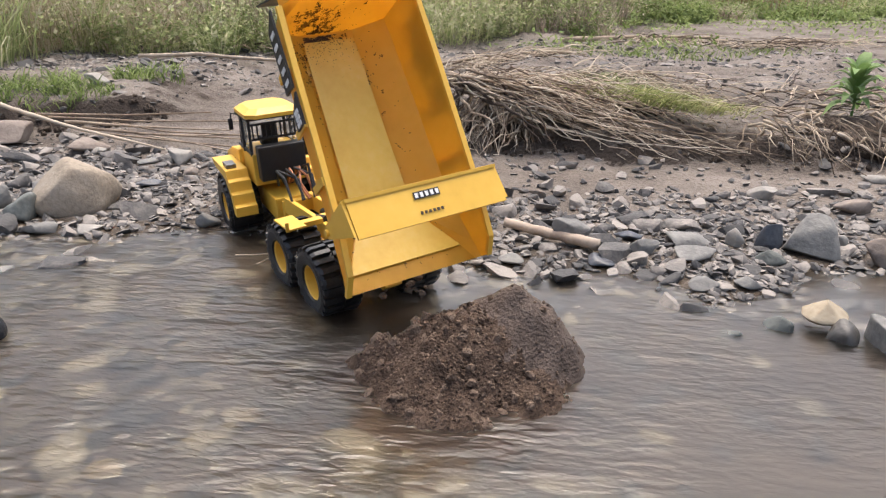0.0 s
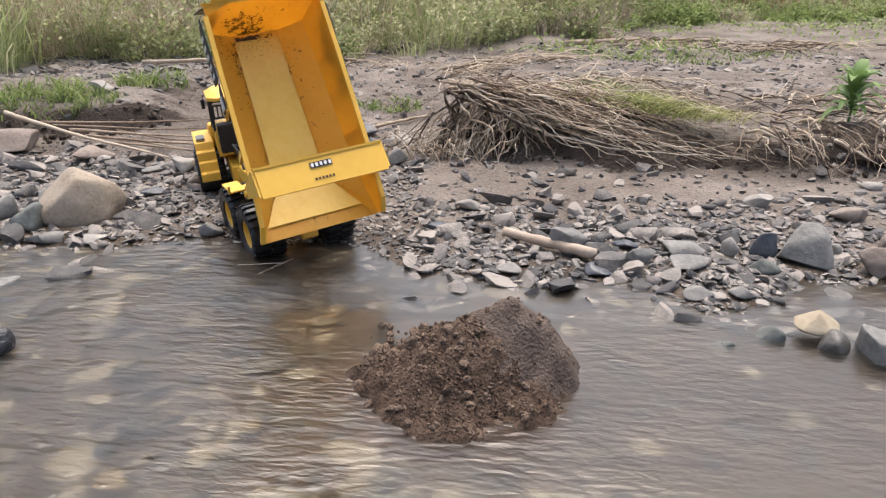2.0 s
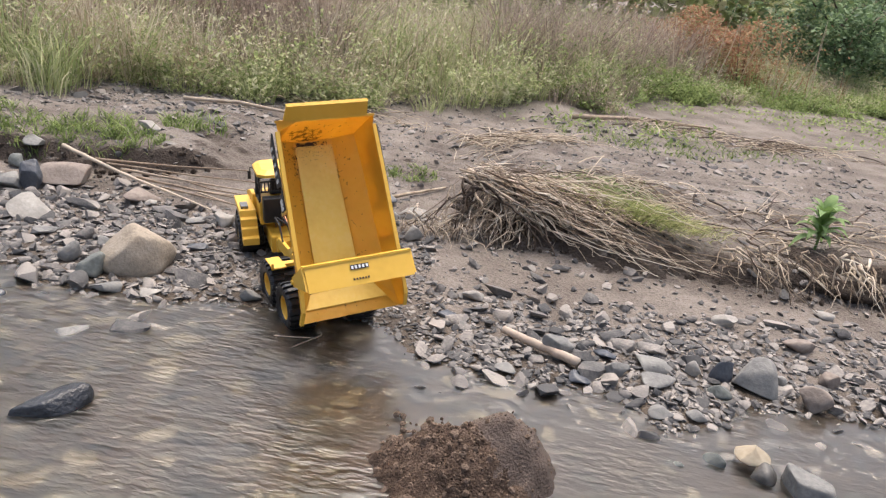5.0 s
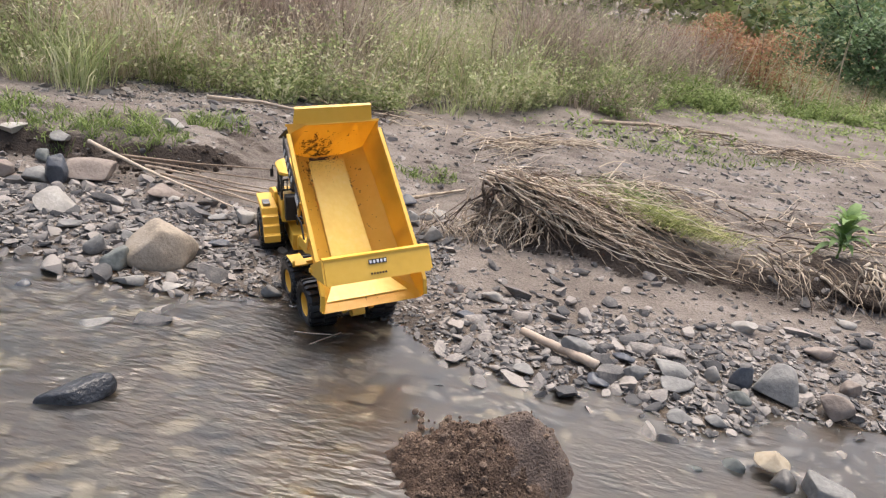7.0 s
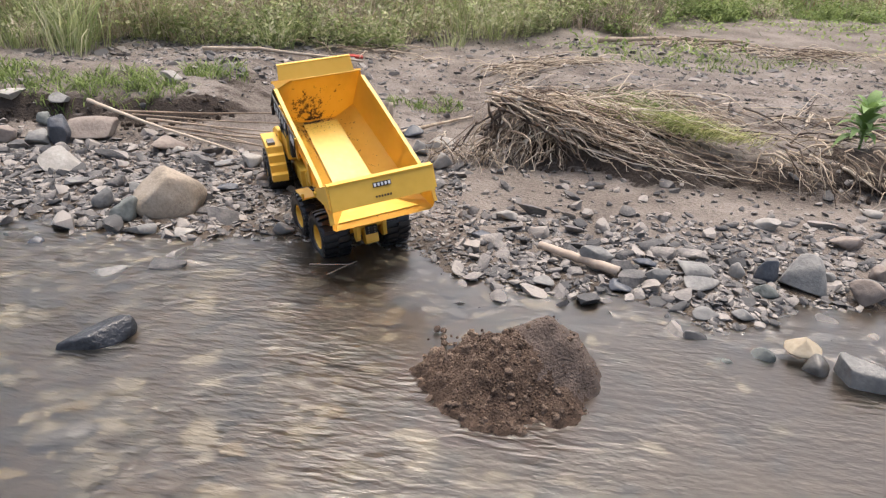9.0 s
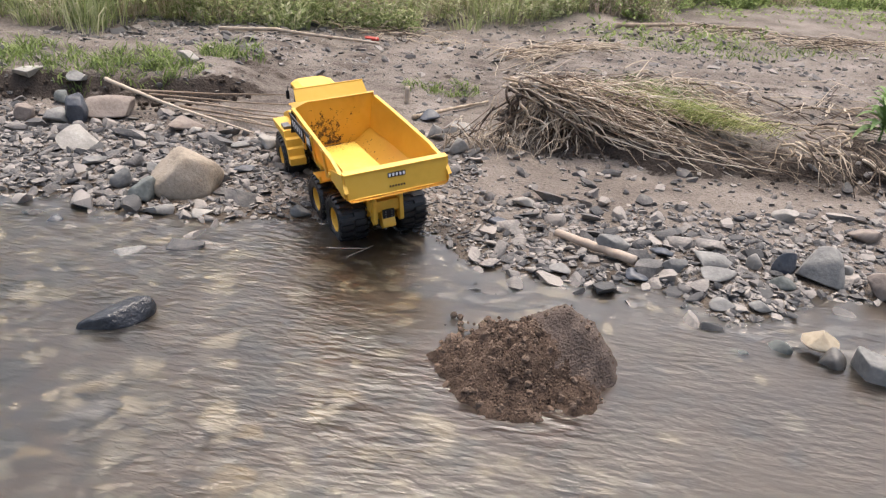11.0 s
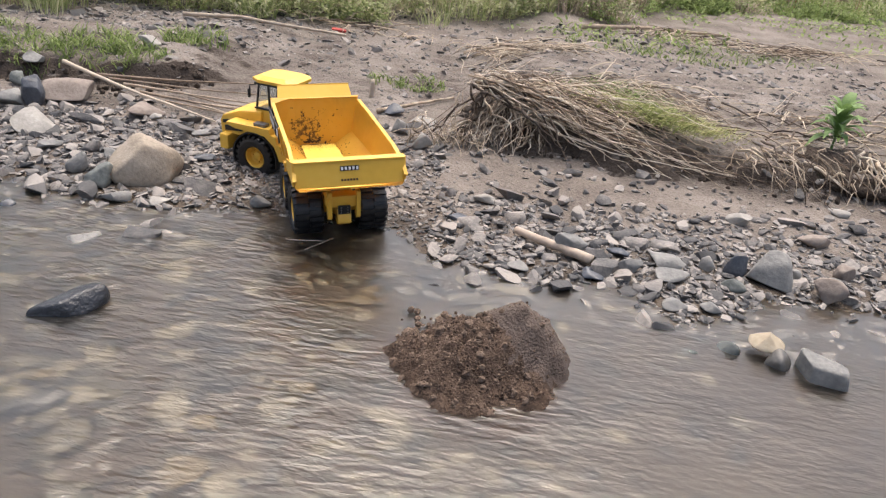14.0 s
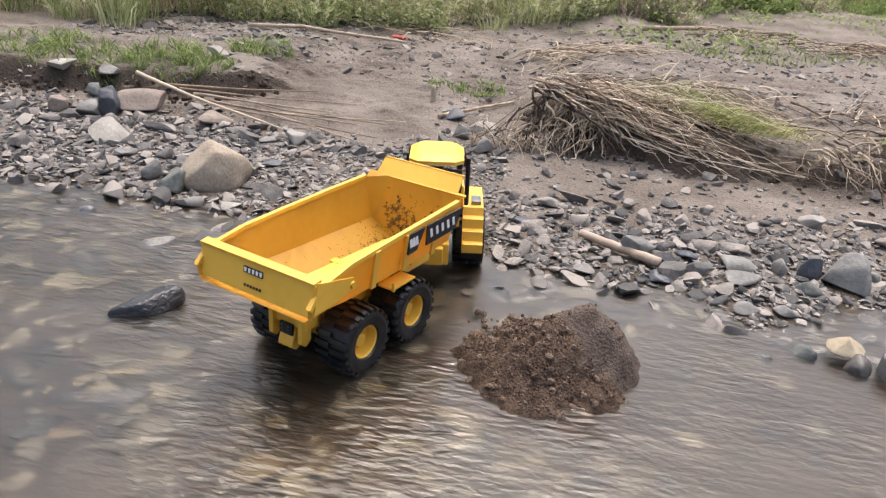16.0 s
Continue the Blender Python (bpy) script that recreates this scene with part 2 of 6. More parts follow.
def water_material():
    """Clear running water; the ripples are strongest upstream and calm in the pool."""
    m = bpy.data.materials.new("stream_water")
    m.use_nodes = True
    nt = m.node_tree
    N, L = nt.nodes, nt.links
    b = N["Principled BSDF"]
    b.inputs["IOR"].default_value = 1.56
    b.inputs["Roughness"].default_value = 0.28
    b.inputs["Transmission Weight"].default_value = 1.0
    b.inputs["Base Color"].default_value = (0.86, 0.82, 0.74, 1)
    tc = N.new("ShaderNodeTexCoord")
    g = N.new("ShaderNodeNewGeometry")
    sep = N.new("ShaderNodeSeparateXYZ")
    L.new(g.outputs["Position"], sep.inputs[0])
    # three sizes of ripple, drawn out along the stream
    total = None
    for sc, stretch, turn, de, amount in ((13, (0.8, 1.2, 1), 24, 1.0, 0.50), (38, (0.5, 1.35, 1), -9, 1.5, 0.52), (66, (0.55, 1.3, 1), 14, 2.0, 0.30)):
        mp = N.new("ShaderNodeMapping")
        mp.inputs["Scale"].default_value = stretch
        mp.inputs["Rotation"].default_value = (0, 0, radians(turn))
        L.new(tc.outputs["Object"], mp.inputs["Vector"])
        n = N.new("ShaderNodeTexNoise")
        n.inputs["Scale"].default_value, n.inputs["Detail"].default_value = sc, de
        n.inputs["Distortion"].default_value = 0.35
        L.new(mp.outputs[0], n.inputs["Vector"])
        ma = N.new("ShaderNodeMath")
        ma.operation = "MULTIPLY_ADD"
        ma.inputs[1].default_value, ma.inputs[2].default_value = amount, 0.0
        L.new(n.outputs["Fac"], ma.inputs[0])
        if total is not None:
            L.new(total, ma.inputs[2])
        total = ma.outputs[0]

    def fade(socket, a, b_, lo, hi):
        r = N.new("ShaderNodeMapRange")
        r.interpolation_type = "SMOOTHSTEP"
        r.inputs["From Min"].default_value, r.inputs["From Max"].default_value = a, b_
        r.inputs["To Min"].default_value, r.inputs["To Max"].default_value = lo, hi
        L.new(socket, r.inputs["Value"])
        return r.outputs[0]

    def times(p, q):
        r = N.new("ShaderNodeMath")
        r.operation = "MULTIPLY"
        L.new(p, r.inputs[0]), L.new(q, r.inputs[1])
        return r.outputs[0]
    calm = times(fade(sep.outputs["X"], -0.25, 0.45, 1.0, 0.42), fade(sep.outputs["Y"], 1.30, 1.62, 1.0, 0.5))
    # the near reach runs smoother, and lively and slack patches alternate
    pa = N.new("ShaderNodeTexNoise")
    pa.inputs["Scale"].default_value, pa.inputs["Detail"].default_value = 4.5, 2
    L.new(g.outputs["Position"], pa.inputs["Vector"])
    calm = times(times(calm, fade(sep.outputs["Y"], 0.72, 1.25, 0.72, 1.0)), fade(pa.outputs["Fac"], 0.36, 0.64, 0.55, 1.2))
    # the slack corner between heap, shingle and truck
    slack = N.new("ShaderNodeVectorMath")
    slack.operation = "DISTANCE"
    slack.inputs[1].default_value = (-0.04, 1.44, 0.0)
    L.new(g.outputs["Position"], slack.inputs[0])
    bu = N.new("ShaderNodeBump")
    bu.inputs["Distance"].default_value = 0.0165
    L.new(times(calm, fade(slack.outputs["Value"], 0.16, 0.46, 0.20, 1.0)), bu.inputs["Strength"]), L.new(total, bu.inputs["Height"])
    L.new(bu.outputs[0], b.inputs["Normal"])
    return m


def glass_material():
    m = bpy.data.materials.new("cab_glass")
    m.use_nodes = True
    b = m.node_tree.nodes["Principled BSDF"]
    b.inputs["Transmission Weight"].default_value = 1.0
    b.inputs["Base Color"].default_value = (0.85, 0.9, 0.92, 1)
    b.inputs["Roughness"].default_value = 0.02
    b.inputs["IOR"].default_value = 1.45
    return m


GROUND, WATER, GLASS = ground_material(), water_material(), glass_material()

# ---- mesh tools ----
def finish(ob_name, bm, material, smooth=False):
    me = bpy.data.meshes.new(ob_name)
    bmesh.ops.recalc_face_normals(bm, faces=bm.faces)
    bm.to_mesh(me)
    bm.free()
    me.materials.append(material)
    if smooth:
        me.shade_smooth()
    return me


def part(name, bm, material, parent, label="", smooth=False):
    ob = new(name, finish(name, bm, material, smooth))
    ob.parent = parent
    return tagged(ob, label)


def raw_mesh(name, verts, faces, material, smooth=False):
    me = bpy.data.meshes.new(name)
    me.from_pydata(verts, [], faces)
    me.materials.append(material)
    if smooth:
        me.shade_smooth()
    return me


def box(bm, c, s, turn=(0, 0, 0), bevel=0.0):
    r = bmesh.ops.create_cube(bm, size=1, matrix=pose(*c, *turn) @ Matrix.Diagonal((*s, 1)))
    if bevel:
        es = list({e for v in r["verts"] for e in v.link_edges})
        bmesh.ops.bevel(bm, geom=es, offset=bevel, segments=2, affect="EDGES", profile=0.6)


def prism(bm, outline, y0, y1, bevel=0.0, taper=1.0):
    """An outline in x and z, drawn out from y0 to y1."""
    mid = (y0 + y1) / 2
    a = [bm.verts.new((x, y0, z)) for x, z in outline]
    b = [bm.verts.new((x, y1, z)) for x, z in outline]
    fs = [bm.faces.new(a), bm.faces.new(b[::-1])]
    n = len(outline)
    for i in range(n):
        fs.append(bm.faces.new((a[i], b[i], b[(i + 1) % n], a[(i + 1) % n])))
    if bevel:
        es = list({e for f in fs for e in f.edges})
        bmesh.ops.bevel(bm, geom=es, offset=bevel, segments=2, affect="EDGES", profile=0.6)


def quad_slab(bm, corners, thick):
    """A plate through four corners, with a thickness along its normal."""
    p = [Vector(c) for c in corners]
    n = (p[1] - p[0]).cross(p[3] - p[0]).normalized() * thick / 2
    a = [bm.verts.new(v + n) for v in p]
    b = [bm.verts.new(v - n) for v in p]
    bm.faces.new(a), bm.faces.new(b[::-1])
    for i in range(4):
        bm.faces.new((a[i], b[i], b[(i + 1) % 4], a[(i + 1) % 4]))


def tube(bm, pts, r0, r1=None, n=6, rough=0.0):
    r1 = r0 if r1 is None else r1
    pts = [Vector(p) for p in pts]
    rings = []
    for i, p in enumerate(pts):
        d = (pts[min(i + 1, len(pts) - 1)] - pts[max(i - 1, 0)]).normalized()
        u = d.cross(Vector((0.3, 0.1, 1))).normalized()
        w = d.cross(u)
        r = r0 + (r1 - r0) * i / (len(pts) - 1)
        rings.append([bm.verts.new(p + (u * math.cos(2 * math.pi * k / n) + w * math.sin(2 * math.pi * k / n)) * r * (1 + rough * random.uniform(-1, 1))) for k in range(n)])
    for a, b in zip(rings, rings[1:]):
        for k in range(n):
            bm.faces.new((a[k], a[(k + 1) % n], b[(k + 1) % n], b[k]))
    bm.faces.new(rings[0][::-1]), bm.faces.new(rings[-1])


def lathe(bm, profile, n=36):
    """A profile of (radius, y), turned about the y axis."""
    rings = [[bm.verts.new((r * math.cos(2 * math.pi * k / n), y, r * math.sin(2 * math.pi * k / n))) for k in range(n)] for r, y in profile]
    for a, b in zip(rings, rings[1:]):
        for k in range(n):
            bm.faces.new((a[k], a[(k + 1) % n], b[(k + 1) % n], b[k]))
    bm.faces.new(rings[0]), bm.faces.new(rings[-1][::-1])


def smooth_step(a, b, x):
    t = np.clip((x - a) / (b - a), 0, 1)
    return t * t * (3 - 2 * t)


def value_noise(x, y, seed=0):
    """Smooth noise from -1 to 1 on arrays."""
    xi, yi = np.floor(x).astype(np.int64), np.floor(y).astype(np.int64)
    fx, fy = x - xi, y - yi
    fx, fy = fx * fx * (3 - 2 * fx), fy * fy * (3 - 2 * fy)

    def h(a, b):
        v = np.sin(a * 127.1 + b * 311.7 + seed * 74.7) * 43758.5453
        return (v - np.floor(v)) * 2 - 1
    return (h(xi, yi) * (1 - fx) + h(xi + 1, yi) * fx) * (1 - fy) + (h(xi, yi + 1) * (1 - fx) + h(xi + 1, yi + 1) * fx) * fy


def fractal(x, y, scale, octaves=4, seed=0):
    out, amp = np.zeros_like(x), 1.0
    for k in range(octaves):
        out += amp * value_noise(x * scale, y * scale, seed + k)
        scale, amp = scale * 2.03, amp * 0.5
    return out

# ---- the lie of the land ----
SHORE_X = [-6, -1.6, -1.23, -1.09, -1.01, -0.81, -0.69, -0.47, -0.39, -0.10, -0.02, 0.14, 0.28, 0.40, 0.51, 0.57, 0.62, 0.73, 0.80, 0.99, 1.3, 2.2, 6]
SHORE_Y = [1.5, 1.58, 1.62, 1.66, 1.58, 1.58, 1.59, 1.66, 1.67, 1.67, 1.57, 1.49, 1.50, 1.54, 1.49, 1.40, 1.41, 1.49, 1.57, 1.59, 1.6, 1.65, 1.7]


def height(x, y):
    x, y = np.asarray(x, float), np.asarray(y, float)
    d = y - np.interp(x, SHORE_X, SHORE_Y)
    d = d + 0.02 * fractal(x, y, 9, 3, 3)
    bed = np.where(d > -0.06, d * 0.25, -0.015 - 0.030 * (1 - np.exp(np.minimum(d + 0.06, 0) / 0.45)))
    dry = 0.016 * (1 - np.exp(-np.maximum(d, 0) / 0.10)) + 0.012 * smooth_step(0.2, 0.8, d)
    z = np.where(d < 0, bed, dry)
    z = z + 0.105 * smooth_step(2.15, 3.6, y) + 0.02 * smooth_step(3.6, 9, y) + 0.004 * np.maximum(y - 9, 0)
    # the cut turf bank upstream
    edge = np.interp(x, [-6, -1.9, -1.5, -1.2, -1.0], [2.3, 2.36, 2.42, 2.50, 2.62])
    z = z + 0.085 * smooth_step(-0.92, -1.15, x) * smooth_step(-0.03, 0.07, y - edge + 0.03 * fractal(x, y, 7, 3, 9)) * (1 - 0.7 * smooth_step(2.7, 3.6, y))
    # the cut bank with the roots
    edge = np.interp(x, [-0.1, 0.1, 0.4, 0.8, 1.2, 1.8, 6], [2.55, 2.44, 2.38, 2.36, 2.31, 2.25, 2.2])
    z = z + (0.095 - 0.035 * smooth_step(0.45, 0.9, x)) * smooth_step(-0.02, 0.22, x) * smooth_step(-0.05, 0.08, y - edge + 0.07 * fractal(x, y, 6, 4, 21)) * (1 - 0.75 * smooth_step(2.7, 3.9, y))
    rough = 0.35 + 0.65 * smooth_step(0.02, 0.25, d)
    z = z + 0.004 * rough * fractal(x, y, 8, 4, 5) + 0.0016 * fractal(x, y, 60, 3, 11)
    z = z + 0.0075 * smooth_step(2.0, 2.5, y) * fractal(x * 0.7, y * 1.5, 13, 4, 41)
    z = z + 0.02 * smooth_step(2.2, 3.0, y) * fractal(x, y, 1.6, 3, 31)
    # the near bank behind the camera
    z = z + 0.12 * smooth_step(-0.9, -1.6, y)
    return z


def spread(lo, hi, step, reach):
    a = list(np.arange(lo, hi + step / 2, step))
    s, v = step, hi
    up = []
    while v < reach:
        s *= 1.22
        v += s
        up.append(v)
    s, v = step, lo
    down = []
    while v > -reach:
        s *= 1.22
        v -= s
        down.append(v)
    return np.array(down[::-1] + a + up)


def build_ground():
    xs, ys = spread(-2.2, 2.0, 0.0125, 900), spread(0.45, 3.4, 0.0125, 900)
    gx, gy = np.meshgrid(xs, ys)
    gz = height(gx, gy)
    v = np.stack([gx.ravel(), gy.ravel(), gz.ravel()], 1)
    nx, ny = len(xs), len(ys)
    i = (np.arange(ny - 1)[:, None] * nx + np.arange(nx - 1)[None, :]).ravel()
    f = np.stack([i, i + 1, i + nx + 1, i + nx], 1)
    me = bpy.data.meshes.new("ground")
    me.from_pydata(v.tolist(), [], f.tolist())
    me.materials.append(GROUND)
    me.shade_smooth()
    return tagged(new("ground", me), "wet grey-brown silt and gravel stream bank", "ground", kind="structure")


def build_water():
    xs, ys = np.concatenate([np.arange(-16, -6, 0.1), np.arange(-6, 4.0, 0.022), np.arange(4.0, 9.01, 0.1)]), np.arange(-1.5, 1.86, 0.022)
    gx, gy = np.meshgrid(xs, ys)
    gz = 0.0011 * fractal(gx * 0.7, gy * 1.3, 11, 3, 2)
    v = np.stack([gx.ravel(), gy.ravel(), gz.ravel()], 1)
    nx, ny = len(xs), len(ys)
    i = (np.arange(ny - 1)[:, None] * nx + np.arange(nx - 1)[None, :]).ravel()
    f = np.stack([i, i + 1, i + nx + 1, i + nx], 1)
    me = bpy.data.meshes.new("water")
    me.from_pydata(v.tolist(), [], f.tolist())
    me.materials.append(WATER)
    me.shade_smooth()
    ob = tagged(new("water", me), "shallow clear rippling stream water", "water", kind="structure")
    ob.visible_shadow = False
    return ob


GRID_X, GRID_Y = np.arange(-6.0, 8.01, 0.03), np.arange(0.0, 17.01, 0.03)
GRID_Z = height(*np.meshgrid(GRID_X, GRID_Y)).tolist()


def ground_z(x, y):
    """The ground's height, read from a grid."""
    if not (-6 < x < 7.9 and 0 < y < 16.9):
        return float(height(x, y))
    u, v = (x + 6.0) / 0.03, y / 0.03
    i, j = int(u), int(v)
    u, v = u - i, v - j
    a, b = GRID_Z[j], GRID_Z[j + 1]
    return (a[i] * (1 - u) + a[i + 1] * u) * (1 - v) + (b[i] * (1 - u) + b[i + 1] * u) * v


ground = build_ground()
water = build_water()

# ---- the articulated dump truck, a scale model; x ahead, y to its left, origin under the bogie ----
HITCH, FRONT_AXLE, WHEEL_R, WHEEL_Z = 0.298, 0.121, 0.066, 0.066
HINGE = (-0.172, 0.138)
PIVOT = (-0.132, 0.213)


def build_tyre():
    bm = bmesh.new()
    R = WHEEL_R
    lathe(bm, [(0.031, -0.026), (0.034, -0.034), (0.050, -0.037), (R - 0.010, -0.0355), (R - 0.007, -0.029), (R - 0.0065, -0.001), (R - 0.0065, 0.001), (R - 0.007, 0.029), (R - 0.010, 0.0355), (0.050, 0.037), (0.034, 0.034), (0.031, 0.026)], 44)
    bmesh.ops.delete(bm, geom=[f for f in bm.faces if len(f.verts) > 4], context="FACES_ONLY")
    lugs = []
    for f in bm.faces:
        c = f.calc_center_median()
        r = math.hypot(c.x, c.z)
        if r > R - 0.0095 and abs(c.y) > 0.004 and len(f.verts) == 4:
            k = int(math.degrees(math.atan2(c.z, c.x)) % 360 / 360 * 44)
            if (k + (c.y > 0)) % 2 == 0:
                lugs.append(f)
    for f in bmesh.ops.extrude_face_region(bm, geom=lugs)["geom"]:
        if isinstance(f, bmesh.types.BMVert):
            s = 1 + 0.0068 / math.hypot(f.co.x, f.co.z)
            f.co.x, f.co.z = f.co.x * s, f.co.z * s
    bmesh.ops.delete(bm, geom=lugs, context="FACES_ONLY")
    return finish("wheel", bm, RUBBER)


def build_rim():
    bm = bmesh.new()
    lathe(bm, [(0.008, -0.020), (0.030, -0.022), (0.033, -0.028), (0.033, 0.028), (0.031, 0.031), (0.029, 0.029), (0.026, 0.012), (0.013, 0.008), (0.012, 0.019), (0.006, 0.021)], 32)
    for k in range(8):
        a = 2 * math.pi * k / 8
        bmesh.ops.create_cone(bm, cap_ends=True, segments=6, radius1=0.0022, radius2=0.0022, depth=0.006, matrix=pose(0.0195 * math.cos(a), 0.012, 0.0195 * math.sin(a), 90, 0, 0))
    return finish("rim", bm, YELLOW, False)


TYRE_MESH, RIM_MESH = build_tyre(), build_rim()


def wheel(truck, x, y):
    w = new("wheel", TYRE_MESH)
    w.parent = truck
    w.matrix_basis = pose(x, y, WHEEL_Z)
    tagged(w, "black rubber tyre with deep lugs")
    r = new("rim", RIM_MESH)
    r.parent = w
    r.matrix_basis = pose(0, 0, 0) if y > 0 else pose(0, 0, 0, 0, 0, 180)
    tagged(r, "yellow dished rim")
    return w


# stations of the tipping body: x, floor half width, floor z, chine half width, chine z, rim half width, rim z
BODY = [(0.205, 0.050, 0.132, 0.098, 0.165, 0.116, 0.252), (0.10, 0.052, 0.132, 0.104, 0.166, 0.119, 0.250), (-0.02, 0.054, 0.134, 0.108, 0.168, 0.121, 0.247),
        (-0.125, 0.056, 0.138, 0.112, 0.172, 0.123, 0.243), (-0.205, 0.105, 0.170, 0.121, 0.186, 0.126, 0.230), (-0.232, 0.118, 0.181, 0.126, 0.188, 0.128, 0.205)]


def build_bed(truck):
    bm = bmesh.new()
    rows = []
    for x, fw, fz, cw, cz, rw, rz in BODY:
        rows.append([bm.verts.new(p) for p in ((x, rw, rz), (x, cw, cz), (x, fw, fz), (x, 0, fz), (x, -fw, fz), (x, -cw, cz), (x, -rw, rz))])
    for a, b in zip(rows, rows[1:]):
        for k in range(6):
            bm.faces.new((a[k], a[k + 1], b[k + 1], b[k]))
    # headboard leaning forward
    top = [bm.verts.new((0.228, y, 0.262)) for y in (0.119, 0.06, 0, -0.06, -0.119)]
    f = rows[0]
    bm.faces.new((f[0], top[0], top[1], f[1]))
    bm.faces.new((f[1], top[1], f[2]))
    bm.faces.new((f[2], top[1], top[2], f[3]))
    bm.faces.new((f[3], top[2], top[3], f[4]))
    bm.faces.new((f[4], top[3], f[5]))
    bm.faces.new((f[5], top[3], top[4], f[6]))
    bmesh.ops.solidify(bm, geom=bm.faces[:], thickness=0.0028)
    bed = part("dump_bed", bm, YELLOW, truck, "yellow steel tipping body, mud stuck to its floor")
    # worn strip of the floor
    bm = bmesh.new()
    quad_slab(bm, [(0.19, 0.046, 0.1345), (0.19, -0.046, 0.1345), (-0.118, -0.054, 0.1402), (-0.118, 0.054, 0.1402)], 0.0012)
    part("floor_plate", bm, YELLOW_WORN, bed, "scuffed paler floor plate")
    bm = bmesh.new()
    quad_slab(bm, [(-0.129, 0.056, 0.1425), (-0.129, -0.056, 0.1425), (-0.203, -0.103, 0.1725), (-0.203, 0.103, 0.1725)], 0.0012)
    part("tail_chute", bm, YELLOW_WORN, bed, "scuffed tail chute")
    # top rails
    for s in (1, -1):
        bm = bmesh.new()
        for a, b in zip(BODY, BODY[1:]):
            quad_slab(bm, [(a[0], s * (a[5] - 0.003), a[6] + 0.001), (a[0], s * (a[5] + 0.006), a[6] + 0.001), (b[0], s * (b[5] + 0.006), b[6] + 0.001), (b[0], s * (b[5] - 0.003), b[6] + 0.001)], 0.007)
        part("top_rail", bm, YELLOW, bed)
        for x in (0.12, 0.03, -0.06):
            bm = bmesh.new()
            quad_slab(bm, [(x + 0.006, s * 0.1275, 0.245), (x - 0.006, s * 0.1275, 0.245), (x - 0.006, s * 0.1165, 0.172), (x + 0.006, s * 0.1165, 0.172)], 0.005)
            part("side_rib", bm, YELLOW, bed)
        # dark marking plates near the front, with pale lettering bars
        for x0, x1, bars in ((0.085, 0.205, 5), (0.028, 0.078, 3)):
            bm = bmesh.new()
            quad_slab(bm, [(x1, s * 0.1285, 0.246), (x0, s * 0.1285, 0.245), (x0, s * 0.1265, 0.205), (x1 - 0.02, s * 0.1245, 0.205)], 0.003)
            p = part("marking_plate", bm, BLACK, bed, "black marking plate")
            bm = bmesh.new()
            for k in range(bars):
                xx = x0 + (x1 - x0 - 0.02) * (k + 0.7) / (bars + 0.4)
                box(bm, (xx, s * 0.1296, 0.227), (0.007, 0.0012, 0.017), (0, s * 10, 0))
            part("print", bm, WHITE, p, "pale printed bars")
    # spill guard on the headboard
    bm = bmesh.new()
    quad_slab(bm, [(0.226, 0.102, 0.258), (0.226, -0.102, 0.258), (0.252, -0.098, 0.288), (0.252, 0.098, 0.288)], 0.0035)
    quad_slab(bm, [(0.250, 0.098, 0.289), (0.250, -0.098, 0.289), (0.258, -0.098, 0.287), (0.258, 0.098, 0.287)], 0.004)
    part("spill_guard", bm, YELLOW, bed)
    bm = bmesh.new()
    quad_slab(bm, [(0.224, 0.121, 0.258), (0.224, -0.121, 0.258), (0.229, -0.121, 0.260), (0.229, 0.121, 0.260)], 0.003)
    part("head_rail", bm, YELLOW, bed)
    # crossbeams beneath
    for x in (0.14, 0.04, -0.05):
        bm = bmesh.new()
        box(bm, (x, 0, 0.128), (0.012, 0.12, 0.010), bevel=0.001)
        part("crossbeam", bm, YELLOW, bed)
    # mudflap seen past the headboard
    bm = bmesh.new()
    quad_slab(bm, [(0.225, 0.118, 0.24), (0.225, 0.085, 0.24), (0.245, 0.085, 0.17), (0.245, 0.118, 0.17)], 0.003)
    part("rock_flap", bm, BLACK, bed, "black rubber flap")
    # mud that stuck in the front of the body: thin crusts with ragged edges, and crumbs
    fx, fz_, fw_ = [q[0] for q in BODY[::-1]], [q[2] for q in BODY[::-1]], [q[1] for q in BODY[::-1]]

    def floor_z(x, y):
        return float(np.interp(x, fx, fz_)) + max(0.0, abs(y) - float(np.interp(x, fx, fw_))) * 0.66 + 0.0028
    rng = random.Random(5)
    cell = 0.0013

    def crust(bm, to_world, u0, u1, v0, v1, share, seed):
        for i in range(int((u1 - u0) / cell)):
            for j in range(int((v1 - v0) / cell)):
                u, v = u0 + i * cell, v0 + j * cell
                q = share(u, v)
                if q < -0.9:
                    continue
                n = noise.noise(Vector((u * 70, v * 70, seed))) + 0.7 * noise.noise(Vector((u * 190, v * 190, seed + 4))) + 0.6 * noise.noise(Vector((u * 470, v * 470, seed)))
                if n + q > 0.24:
                    c = [bm.verts.new(to_world(u + p * cell, v + r * cell, 0.0005 * n)) for p, r in ((0, 0), (1, 0), (1, 1), (0, 1))]
                    bm.faces.new(c)

    def near(u, v, cu, cv, su, sv):
        return math.exp(-((u - cu) / su) ** 2 - ((v - cv) / sv) ** 2)

    def on_floor(u, v, h):
        return (u, v, floor_z(u, v) + h)

    def on_head(u, v, h):
        return (0.2025 + (v - 0.132) * 0.176 - h, u, v)
    bm = bmesh.new()
